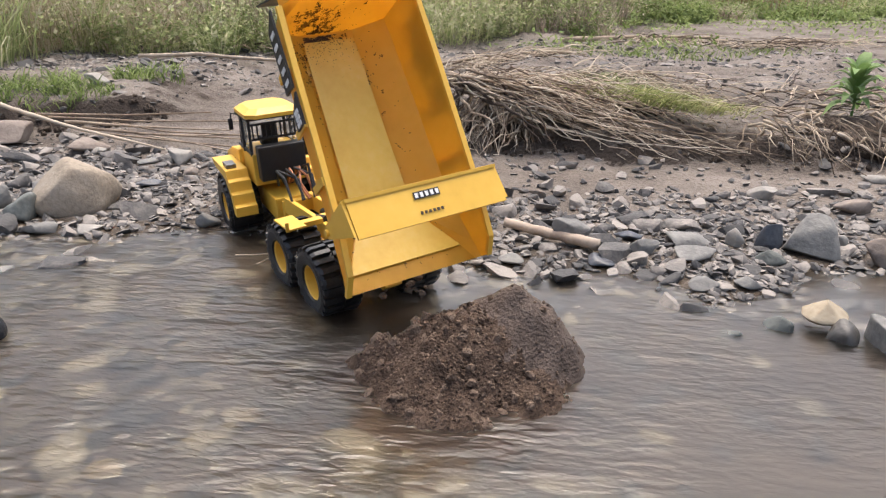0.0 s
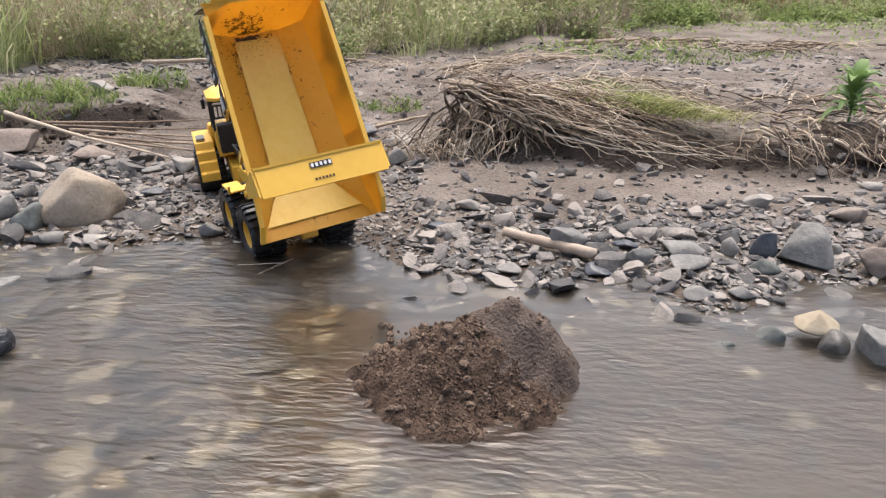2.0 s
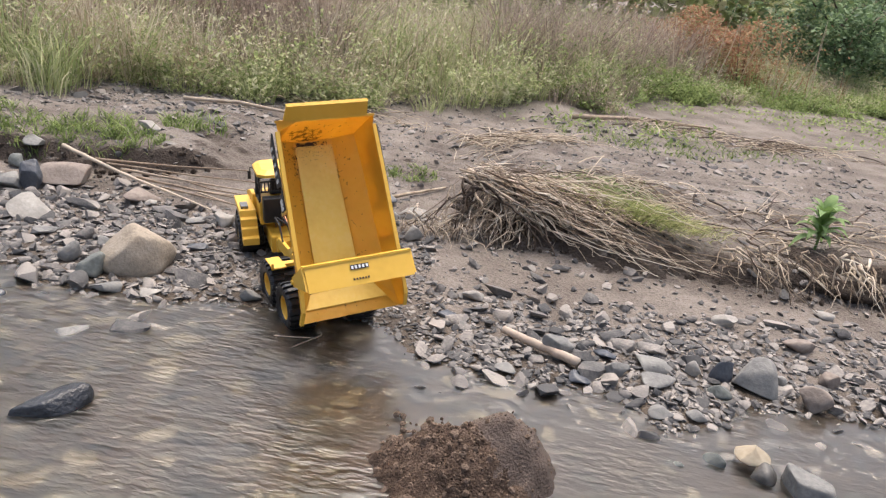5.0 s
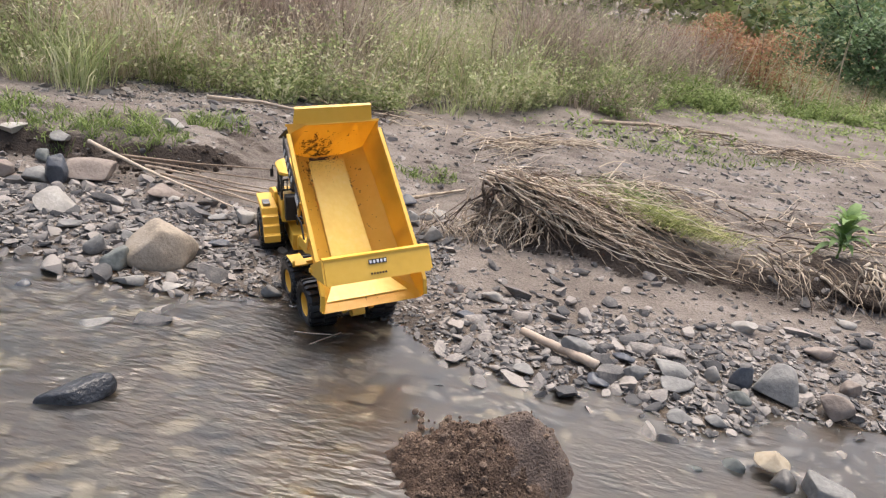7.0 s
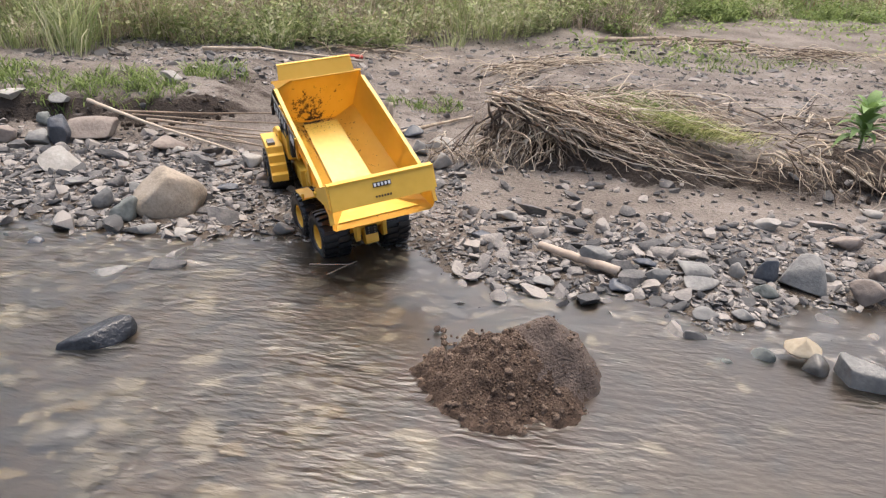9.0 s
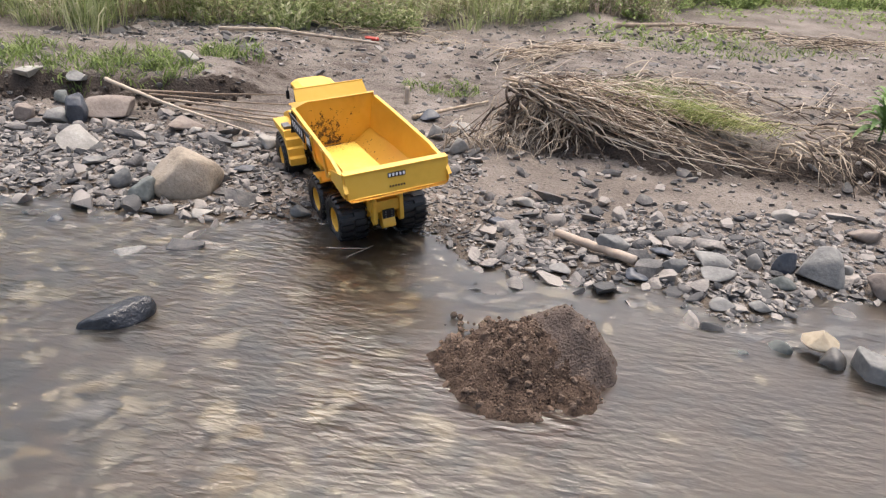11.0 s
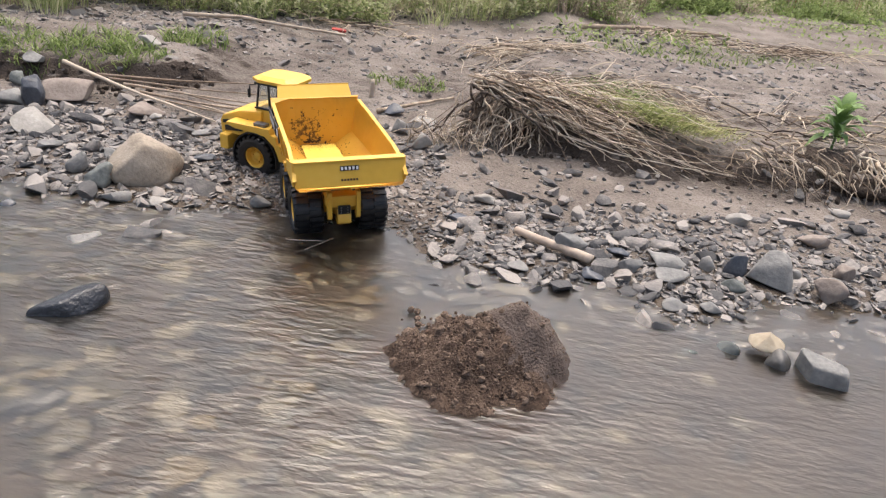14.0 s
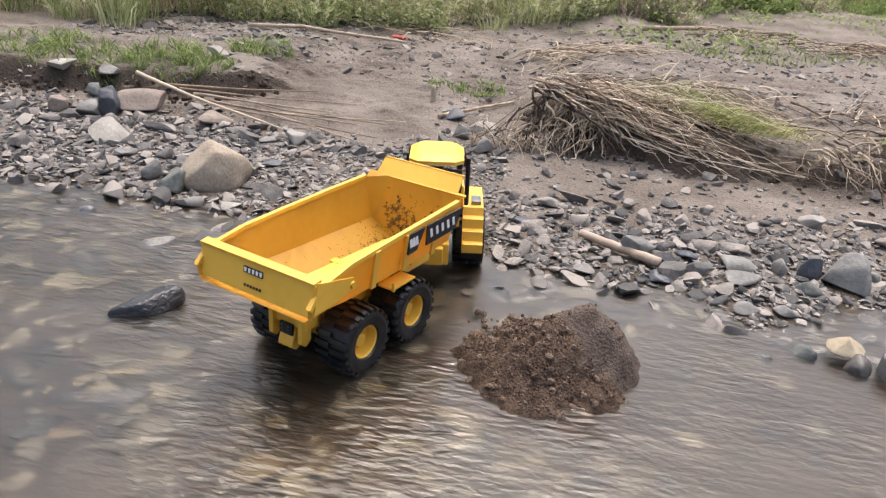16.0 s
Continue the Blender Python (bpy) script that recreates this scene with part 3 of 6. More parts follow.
    crust(bm, on_floor, -0.215, 0.200, -0.085, 0.090, lambda u, v: 1.30 * near(u, v, 0.188, 0.004, 0.026, 0.034) + 0.55 * near(u, v, 0.13, 0.035, 0.05, 0.03) - 0.62 + 0.45 * near(u, 0, -0.120, 0, 0.008, 1) + 0.14 * (u < -0.14), 3)
    crust(bm, on_head, -0.09, 0.10, 0.136, 0.235, lambda u, v: 1.10 * near(u, v, 0.010, 0.138, 0.030, 0.024) + 0.40 * near(u, v, 0.045, 0.19, 0.04, 0.03) - 0.60, 5)
    for k in range(420):
        x, y = 0.19 - abs(rng.gauss(0, 0.055)), rng.gauss(0.016, 0.033)
        r = rng.uniform(0.0005, 0.0014)
        bmesh.ops.create_icosphere(bm, subdivisions=1, radius=r, matrix=pose(x, y, floor_z(x, y), rng.uniform(0, 90), rng.uniform(0, 90), 0) @ Matrix.Diagonal((1.5, 1, 0.6, 1)))
    tagged(part("stuck_mud", bm, MUD, bed, "crust and crumbs of dark dried mud"), kind="stuff")
    bm = bmesh.new()
    crust(bm, lambda u, v, h: on_floor(u, v, h - 0.0008), -0.215, 0.200, -0.085, 0.090, lambda u, v: 1.0 * near(u, v, 0.17, 0.02, 0.05, 0.055) - 0.72 + 0.5 * near(u, 0, -0.120, 0, 0.012, 1) + 0.16 * (u < -0.14), 11)
    crust(bm, lambda u, v, h: on_head(u, v, h - 0.0008), -0.09, 0.10, 0.136, 0.235, lambda u, v: 1.0 * near(u, v, 0.03, 0.17, 0.05, 0.045) - 0.66, 13)
    tagged(part("mud_film", bm, MUDFILM, bed, "thin brown film of mud"), kind="stuff")
    return bed


def build_gate(bed):
    """The overhung tailgate; origin on its pivot."""
    px, pz = PIVOT

    def at(x, y, z):
        return (x - px, y, z - pz)
    bm = bmesh.new()
    quad_slab(bm, [at(-0.214, 0.128, 0.245), at(-0.214, -0.128, 0.245), at(-0.224, -0.128, 0.187), at(-0.224, 0.128, 0.187)], 0.004)
    quad_slab(bm, [at(-0.202, 0.130, 0.2465), at(-0.202, -0.130, 0.2465), at(-0.219, -0.130, 0.2445), at(-0.219, 0.130, 0.2445)], 0.005)
    gate = part("tailgate", bm, YELLOW, bed, "yellow overhung tailgate")
    for s in (1, -1):
        quad = [at(-0.212, s * 0.131, 0.246), at(-0.224, s * 0.131, 0.192), at(-0.128, s * 0.131, 0.203), at(-0.128, s * 0.131, 0.224)]
        bm = bmesh.new()
        quad_slab(bm, quad, 0.004)
        bmesh.ops.create_cone(bm, cap_ends=True, segments=12, radius1=0.006, radius2=0.006, depth=0.012, matrix=pose(0, s * 0.131, 0, 90, 0, 0))
        o = new("gate_arm", finish("gate_arm", bm, YELLOW))
        o.parent = gate
    bm = bmesh.new()
    quad_slab(bm, [at(-0.2197, 0.024, 0.2335), at(-0.2197, -0.020, 0.2335), at(-0.2214, -0.020, 0.2225), at(-0.2214, 0.024, 0.2225)], 0.0012)
    o = new("badge", finish("badge", bm, BLACK))
    o.parent = gate
    tagged(o, "dark badge plate with pale bars")
    bm = bmesh.new()
    for k in range(5):
        y = 0.0195 - 0.0088 * k
        quad_slab(bm, [at(-0.2206, y + 0.0028, 0.2316), at(-0.2206, y - 0.0028, 0.2316), at(-0.2219, y - 0.0022, 0.2244), at(-0.2219, y + 0.0022, 0.2244)], 0.0008)
    o = new("badge_print", finish("badge_print", bm, WHITE))
    o.parent = gate
    bm = bmesh.new()
    for k in range(6):
        y = 0.020 - 0.007 * k
        quad_slab(bm, [at(-0.2245, y + 0.002, 0.2035), at(-0.2245, y - 0.0022, 0.2035), at(-0.2254, y - 0.0022, 0.1990), at(-0.2254, y + 0.002, 0.1990)], 0.0008)
    o = new("ink_marks", finish("ink_marks", bm, INK))
    o.parent = gate
    return gate


def build_rear_frame(truck):
    bm = bmesh.new()
    for s in (1, -1):
        box(bm, (0.06, s * 0.026, 0.105), (0.36, 0.010, 0.034), bevel=0.0015)
    for x in (-0.10, 0.0, 0.10, 0.22):
        box(bm, (x, 0, 0.105), (0.016, 0.05, 0.026), bevel=0.0015)
    box(bm, (-0.135, 0, 0.112), (0.03, 0.085, 0.030), bevel=0.002)
    frame_ = part("rear_frame", bm, YELLOW, truck, "yellow welded rear frame")
    for s in (1, -1):
        bm = bmesh.new()
        prism(bm, [(-0.158, 0.14), (-0.136, 0.14), (-0.136, 0.075), (-0.150, 0.066), (-0.160, 0.074)], s * 0.030, s * 0.040, 0.001)
        part("hinge_plate", bm, YELLOW, frame_)
        bm = bmesh.new()
        box(bm, (0.0, s * 0.036, 0.070), (0.18, 0.012, 0.022), bevel=0.003)
        part("bogie_beam", bm, YELLOW, frame_)
        # lifting ram
        bm = bmesh.new()
        tube(bm, [(0.16, s * 0.020, 0.10), (0.05, s * 0.020, 0.125)], 0.008, n=12)
        part("lift_ram", bm, BLACK, frame_, "black hydraulic ram")
        # step plate over the bogie
        bm = bmesh.new()
        box(bm, (0.035, s * 0.098, 0.141), (0.070, 0.036, 0.004), bevel=0.001)
        box(bm, (0.0, s * 0.117, 0.148), (0.004, 0.006, 0.018), bevel=0.001)
        box(bm, (0.035, s * 0.062, 0.134), (0.018, 0.05, 0.010), bevel=0.001)
        part("step_plate", bm, YELLOW, frame_)
    bm = bmesh.new()
    for x in (-0.072, 0.072):
        tube(bm, [(x, -0.075, WHEEL_Z), (x, 0.075, WHEEL_Z)], 0.012, n=14)
        bmesh.ops.create_uvsphere(bm, u_segments=14, v_segments=10, radius=0.022, matrix=pose(x, 0, WHEEL_Z))
    part("axles", bm, YELLOW, frame_)
    bm = bmesh.new()
    prism(bm, [(-0.150, 0.094), (-0.132, 0.098), (-0.132, 0.058), (-0.150, 0.052), (-0.162, 0.060), (-0.160, 0.070)], -0.017, 0.017, 0.002)
    part("tow_bracket", bm, YELLOW, frame_)
    bm = bmesh.new()
    box(bm, (-0.155, 0, 0.093), (0.006, 0.030, 0.022), bevel=0.001)
    t = part("connector_box", bm, BLACK, frame_, "black connector box")
    bm = bmesh.new()
    for i in range(2):
        for j in range(3):
            bmesh.ops.create_cone(bm, cap_ends=True, segments=8, radius1=0.0018, radius2=0.0018, depth=0.003, matrix=pose(-0.1585, -0.008 + 0.016 * i, 0.086 + 0.007 * j, 0, 90, 0))
    part("studs", bm, STEEL, t)
    # hoses at the joint
    rng = random.Random(8)
    for k in range(8):
        bm = bmesh.new()
        y = rng.uniform(-0.03, 0.06)
        tube(bm, [(0.20, y, 0.12), (0.23, y + rng.uniform(-.01, .01), 0.165 + rng.uniform(-.02, .02)), (0.27, y + rng.uniform(-.02, .02), 0.17), (0.30, y * 0.6, 0.13)], 0.0028, n=7)
        part("hose", bm, COPPER if k % 3 == 0 else BLACK, frame_)
    return frame_


def build_front(truck):
    """The tractor end; origin at the hitch on the ground, so that it steers about it."""
    bm = bmesh.new()
    box(bm, (0.10, 0, 0.085), (0.26, 0.070, 0.05), bevel=0.003)
    box(bm, (-0.02, 0, 0.085), (0.05, 0.045, 0.04), bevel=0.003)
    box(bm, (0.245, 0, 0.085), (0.03, 0.18, 0.045), bevel=0.004)
    front = part("front_chassis", bm, YELLOW, truck, "yellow tractor end of the truck")
    front.matrix_basis = pose(HITCH, 0, 0)
    # engine hood, falling forward
    bm = bmesh.new()
    prism(bm, [(0.125, 0.108), (0.125, 0.190), (0.20, 0.180), (0.262, 0.158), (0.272, 0.140), (0.270, 0.100)], -0.066, 0.066, 0.005)
    hood = part("hood", bm, YELLOW, front, "sloping yellow engine hood")
    for s in (1, -1):
        bm = bmesh.new()
        prism(bm, [(0.170, 0.160), (0.262, 0.143), (0.262, 0.133), (0.170, 0.148)], s * 0.0655, s * 0.0675)
        part("hood_stripe", bm, BLACK, hood, "black side stripe")
        bm = bmesh.new()
        prism(bm, [(0.185, 0.141), (0.255, 0.128), (0.255, 0.112), (0.195, 0.118)], s * 0.0655, s * 0.0675)
        part("hood_stripe", bm, BLACK, hood, "black side stripe")
    bm = bmesh.new()
    box(bm, (0.272, 0, 0.122), (0.004, 0.10, 0.035), bevel=0.001)
    part("grille", bm, BLACK, hood)
    for s in (1, -1):
        # mudguard with three steps down its back
        bm = bmesh.new()
        prism(bm, [(0.070, 0.160), (0.215, 0.158), (0.215, 0.150), (0.185, 0.142), (0.150, 0.142), (0.084, 0.138), (0.052, 0.112), (0.038, 0.070), (0.016, 0.070),
                   (0.014, 0.092), (0.030, 0.094), (0.032, 0.116), (0.046, 0.118), (0.048, 0.140), (0.064, 0.142)], s * 0.064, s * 0.111, 0.0015)
        g = part("mudguard", bm, YELLOW, front, "stepped yellow mudguard")
        bm = bmesh.new()
        for a in range(-20, 200, 11):
            a0, a1 = radians(a), radians(a + 11)
            quad_slab(bm, [(FRONT_AXLE + 0.0735 * math.cos(a0), s * 0.066, WHEEL_Z + 0.0735 * math.sin(a0)), (FRONT_AXLE + 0.0735 * math.cos(a0), s * 0.113, WHEEL_Z + 0.0735 * math.sin(a0)),
                           (FRONT_AXLE + 0.0735 * math.cos(a1), s * 0.113, WHEEL_Z + 0.0735 * math.sin(a1)), (FRONT_AXLE + 0.0735 * math.cos(a1), s * 0.066, WHEEL_Z + 0.0735 * math.sin(a1))], 0.004)
        part("fender_lip", bm, BLACK, g, "black rubber fender lip")
        bm = bmesh.new()
        box(bm, (0.105, s * 0.094, 0.164), (0.040, 0.022, 0.010), bevel=0.002)
        part("grab_tread", bm, STEEL, g)
    # cab
    bm = bmesh.new()
    prism(bm, [(0.035, 0.125), (0.035, 0.195), (0.150, 0.195), (0.158, 0.125)], -0.056, 0.056, 0.003)
    cab = part("cab", bm, YELLOW, front, "cab with black pillars and yellow roof")
    for x, y, lean in ((0.045, 0.054, 0.0), (0.100, 0.056, 0.004), (0.150, 0.050, -0.012), (0.045, -0.054, 0.0), (0.100, -0.056, 0.004), (0.150, -0.050, -0.012)):
        bm = bmesh.new()
        tube(bm, [(x, y, 0.19), (x + lean, y * 0.97, 0.272)], 0.0036, n=6)
        part("pillar", bm, BLACK, cab, "black window pillar")
    for c, size in (((0.095, 0.055, 0.196), (0.115, 0.005, 0.006)), ((0.095, -0.055, 0.196), (0.115, 0.005, 0.006)), ((0.095, 0.055, 0.268), (0.110, 0.005, 0.006)), ((0.095, -0.055, 0.268), (0.110, 0.005, 0.006)), ((0.045, 0, 0.268), (0.005, 0.11, 0.006)), ((0.145, 0, 0.268), (0.005, 0.11, 0.006))):
        bm = bmesh.new()
        box(bm, c, size, bevel=0.001)
        part("window_rail", bm, BLACK, cab, "black window rail")
    for s in (1, -1):
        bm = bmesh.new()
        quad_slab(bm, [(0.050, s * 0.0535, 0.199), (0.145, s * 0.0515, 0.199), (0.136, s * 0.0515, 0.266), (0.050, s * 0.0525, 0.266)], 0.001)
        part("side_window", bm, GLASS, cab).visible_shadow = False
    bm = bmesh.new()
    quad_slab(bm, [(0.154, 0.048, 0.199), (0.154, -0.048, 0.199), (0.142, -0.048, 0.266), (0.142, 0.048, 0.266)], 0.001)
    part("windscreen", bm, GLASS, cab).visible_shadow = False
    bm = bmesh.new()
    top = [(0.022, 0.040), (0.040, 0.060), (0.135, 0.060), (0.165, 0.042), (0.165, -0.042), (0.135, -0.060), (0.040, -0.060), (0.022, -0.040)]
    low = [bm.verts.new((x, y, 0.272)) for x, y in top]
    mid = [bm.verts.new((x, y, 0.280)) for x, y in top]
    hi = [bm.verts.new((0.095 + (x - 0.095) * 0.72, y * 0.72, 0.289)) for x, y in top]
    bm.faces.new(low[::-1]), bm.faces.new(hi)
    for a, b in ((low, mid), (mid, hi)):
        for k in range(8):
            bm.faces.new((a[k], a[(k + 1) % 8], b[(k + 1) % 8], b[k]))
    part("cab_roof", bm, YELLOW, cab, "faceted yellow cab roof")
    bm = bmesh.new()
    box(bm, (0.105, 0, 0.207), (0.030, 0.036, 0.020), bevel=0.004)
    box(bm, (0.088, 0, 0.228), (0.010, 0.034, 0.040), bevel=0.004)
    part("seat", bm, BLACK, cab)
    bm = bmesh.new()
    tube(bm, [(0.148, 0.052, 0.262), (0.160, 0.064, 0.264), (0.161, 0.066, 0.250)], 0.0018, n=6)
    box(bm, (0.161, 0.067, 0.240), (0.005, 0.010, 0.026), bevel=0.002)
    part("mirror", bm, BLACK, cab, "black door mirror")
    bm = bmesh.new()
    tube(bm, [(0.148, -0.052, 0.262), (0.160, -0.064, 0.264), (0.161, -0.066, 0.250)], 0.0018, n=6)
    box(bm, (0.161, -0.067, 0.240), (0.005, 0.010, 0.026), bevel=0.002)
    part("mirror", bm, BLACK, cab, "black door mirror")
    # slatted intake behind the cab
    bm = bmesh.new()
    for k in range(11):
        box(bm, (0.026, -0.050 + 0.010 * k, 0.245), (0.004, 0.003, 0.030))
    box(bm, (0.026, 0, 0.2605), (0.006, 0.11, 0.004))
    box(bm, (0.026, 0, 0.2295), (0.006, 0.11, 0.004))
    part("rear_guard", bm, BLACK, cab, "black slatted rear window guard")
    bm = bmesh.new()
    box(bm, (0.012, 0.0, 0.180), (0.030, 0.10, 0.075), bevel=0.004)
    part("engine_box", bm, BLACK, front, "black box behind the cab")
    bm = bmesh.new()
    tube(bm, [(0.060, -0.070, 0.17), (0.060, -0.070, 0.272), (0.052, -0.070, 0.284)], 0.0055, n=10)
    part("exhaust_stack", bm, BLACK, front, "black exhaust stack")
    return front


truck = tagged(new("dump_truck"), "yellow scale model articulated dump truck in shallow stream water", "model truck")
bed = build_bed(truck)
gate = build_gate(bed)
build_rear_frame(truck)
front = build_front(truck)
rear_wheels = [wheel(truck, x, s * 0.081) for x in (-0.072, 0.072) for s in (1, -1)]
front_wheels = [(wheel(truck, HITCH + FRONT_AXLE, s * 0.081), s) for s in (1, -1)]
for o in bed.children:
    o.matrix_basis = pose(-HINGE[0], 0, -HINGE[1]) @ o.matrix_basis
bed.data.transform(pose(-HINGE[0], 0, -HINGE[1]))

# ---- the heap of soil ----
def build_heap():
    n = 120
    xs, ys = np.linspace(-0.07, 0.42, n), np.linspace(0.86, 1.36, n)
    gx, gy = np.meshgrid(xs, ys)
    # loose left part and a packed, rounder clod
    r1 = np.sqrt(((gx - 0.160) / 0.165) ** 2 + ((gy - 1.100) / 0.150) ** 2) + 0.10 * fractal(gx, gy, 14, 3, 4)
    r2 = np.sqrt(((gx - 0.232) / 0.132) ** 2 + ((gy - 1.148) / 0.125) ** 2) + 0.17 * fractal(gx, gy, 11, 3, 8)
    z1 = 0.110 * (1 - np.clip(r1, 0, 1.6) ** 1.15) + 0.011 * fractal(gx, gy, 22, 4, 6) + 0.006 * fractal(gx, gy, 90, 2, 7)
    z2 = 0.116 * (1 - np.clip(r2, 0, 1.5) ** 1.9) + 0.013 * fractal(gx, gy, 17, 4, 2) + 0.0022 * fractal(gx, gy, 100, 3, 3)
    k = 0.035
    gz = np.maximum(np.maximum(z1, z2) + 0.25 * np.maximum(k - np.abs(z1 - z2), 0) ** 2 / k, -0.06) - 0.010
    packed = z2 > z1
    v = np.stack([gx.ravel(), gy.ravel(), gz.ravel()], 1)
    i = (np.arange(n - 1)[:, None] * n + np.arange(n - 1)[None, :]).ravel()
    f = np.stack([i, i + 1, i + n + 1, i + n], 1)
    f = f[(gz.ravel()[f] > -0.07).any(1) & ((r1.ravel()[f] < 1.35).any(1) | (r2.ravel()[f] < 1.3).any(1))]
    me = bpy.data.meshes.new("soil_heap")
    me.from_pydata(v.tolist(), [], f.tolist())
    me.materials.append(SOIL)
    me.materials.append(SOIL_SMOOTH)
    me.polygons.foreach_set("material_index", packed.ravel()[f[:, 0]].astype(np.int32))
    me.shade_smooth()
    heap = tagged(new("soil_heap", me), "heap of dumped dark brown soil standing in the water", "soil heap")
    rng = random.Random(3)
    protos = [clod_mesh(k) for k in range(6)]
    made = 0
    while made < 260:
        x, y = rng.uniform(-0.03, 0.34), rng.uniform(0.92, 1.27)
        ix, iy = int((x - xs[0]) / (xs[1] - xs[0])), int((y - ys[0]) / (ys[1] - ys[0]))
        z = gz[iy, ix]
        if z < -0.004 or (packed[iy, ix] and rng.random() > 0.08):
            continue
        r = rng.choice((0.003, 0.004, 0.004, 0.005, 0.006, 0.008, 0.010))
        if made < 7:
            r = 0.015
        o = new("clod", protos[made % 6])
        o.parent = heap
        o.matrix_basis = pose(x, y, z + r * 0.15, rng.uniform(0, 360), rng.uniform(0, 360), rng.uniform(0, 360)) @ Matrix.Diagonal((r, r * rng.uniform(0.6, 1), r * rng.uniform(0.4, 0.8), 1))
        made += 1
    # crumbs, too many to count
    verts, faces = [], []
    base = protos[0]
    bv = np.array([w.co for w in base.vertices])
    bf = [tuple(p.vertices) for p in base.polygons]
    for k in range(4200):
        x, y = rng.gauss(0.13, 0.09), rng.gauss(1.07, 0.08)
        ix, iy = int((x - xs[0]) / (xs[1] - xs[0])), int((y - ys[0]) / (ys[1] - ys[0]))
        if not (0 <= ix < n and 0 <= iy < n) or gz[iy, ix] < -0.002 or (packed[iy, ix] and rng.random() > 0.15):
            continue
        r = rng.uniform(0.0010, 0.0030)
        m = np.array(pose(x, y, gz[iy, ix], rng.uniform(0, 360), rng.uniform(0, 360), 0))
        o = len(verts)
        verts += (bv * r @ m[:3, :3].T + m[:3, 3]).tolist()
        faces += [tuple(a + o for a in q) for q in bf]
    c = new("crumbs", raw_mesh("crumbs", verts, faces, SOIL))
    c.parent = heap
    tagged(c, kind="stuff")
    return heap


def clod_mesh(seed):
    rng = random.Random(seed)
    bm = bmesh.new()
    bmesh.ops.create_icosphere(bm, subdivisions=1, radius=1)
    for v in bm.verts:
        v.co *= rng.uniform(0.72, 1.12)
    return finish("clod", bm, SOIL)


heap = build_heap()

# soil still sliding off the lip at the start
falling = []
for k in range(26):
    rng_ = random.Random(100 + k)
    o = tagged(new("falling_clod", clod_mesh(200 + k)), "crumb of dark soil sliding off the truck", "soil clod", "falling soil")
    r = rng_.uniform(0.003, 0.009)
    o.scale = (r, r, r * 0.8)
    falling.append((o, rng_))


def falling_motion():
    for o, rng in falling:
        x0, y0, z0 = 0.045 + rng.gauss(0, 0.028), 1.285 + rng.gauss(0, 0.012), 0.050 + rng.uniform(-0.015, 0.03)
        x1, y1 = x0 + rng.uniform(0.0, 0.04), y0 - rng.uniform(0.03, 0.08)
        z1 = -0.004 + rng.uniform(0, 0.02)
        walk(o, [(0.0, pose(x0, y0, z0)), (0.13, pose((x0 + x1) / 2, (y0 + y1) / 2, (z0 * 0.6 + z1 * 0.4), 40, 20, 0)), (0.3, pose(x1, y1, z1, 70, 50, 0)), (16.0, pose(x1, y1, z1, 70, 50, 0))])


# ---- stones that stand out ----
STONE_LABELS = {TAN.name: "large rounded tan boulder on the shingle", WETSTONE.name: "wet grey stone standing in the pool", DARKG.name: "dark green-grey stone at the water's edge", GREY.name: "weathered grey stone lying on shingle", LIGHT.name: "pale grey river stone on the bank", BROWN.name: "brown-grey stone half bedded in silt", BLACKSLATE.name: "long black slate stone standing out of the water", SLATE.name: "wet blue-grey slate stone", CREAM.name: "cream white pointed stone in the water"}
rock_count = 0


def ball(level):
    bm = bmesh.new()
    bmesh.ops.create_icosphere(bm, subdivisions=level, radius=1)
    v = np.array([w.co for w in bm.verts])
    f = [tuple(w.index for w in q.verts) for q in bm.faces]
    bm.free()
    return v, f


BALLS = {k: ball(k) for k in (1, 2, 3, 4)}


def rock_shape(seed, level, cuts=9, angular=0.75, grain=0.03, planes=()):
    """A ball cut by random planes and roughened."""
    rng = np.random.RandomState(seed)
    v = BALLS[level][0].copy()
    for k in range(cuts + len(planes)):
        n = rng.normal(size=3) if k >= len(planes) else np.array(planes[k][:3])
        n = n / np.linalg.norm(n)
        d = rng.uniform(angular * 0.75, angular * 1.2) if k >= len(planes) else planes[k][3]
        over = np.maximum(v @ n - d, 0)
        v -= np.outer(over * 0.93, n)
    if level > 2:
        for k, v0 in enumerate(v):
            p = Vector(v0 * 2.2) + Vector((seed * 1.7, 0, 0))
            v[k] = v0 * (1 + grain * (noise.noise(p) + 0.5 * noise.noise(p * 2.7) + 0.3 * noise.noise(p * 7)))
    v /= np.abs(v).max(0)
    return v


def worn(v, faces, rounds):
    """Rounds edges off by drawing each vertex towards its neighbours."""
    f = np.array(faces)
    for _ in range(rounds):
        acc, num = np.zeros_like(v), np.zeros(len(v))
        for a, b in ((0, 1), (1, 2), (2, 0)):
            np.add.at(acc, f[:, a], v[f[:, b]])
            np.add.at(num, f[:, a], 1)
        v = 0.45 * v + 0.55 * acc / num[:, None]
    return v


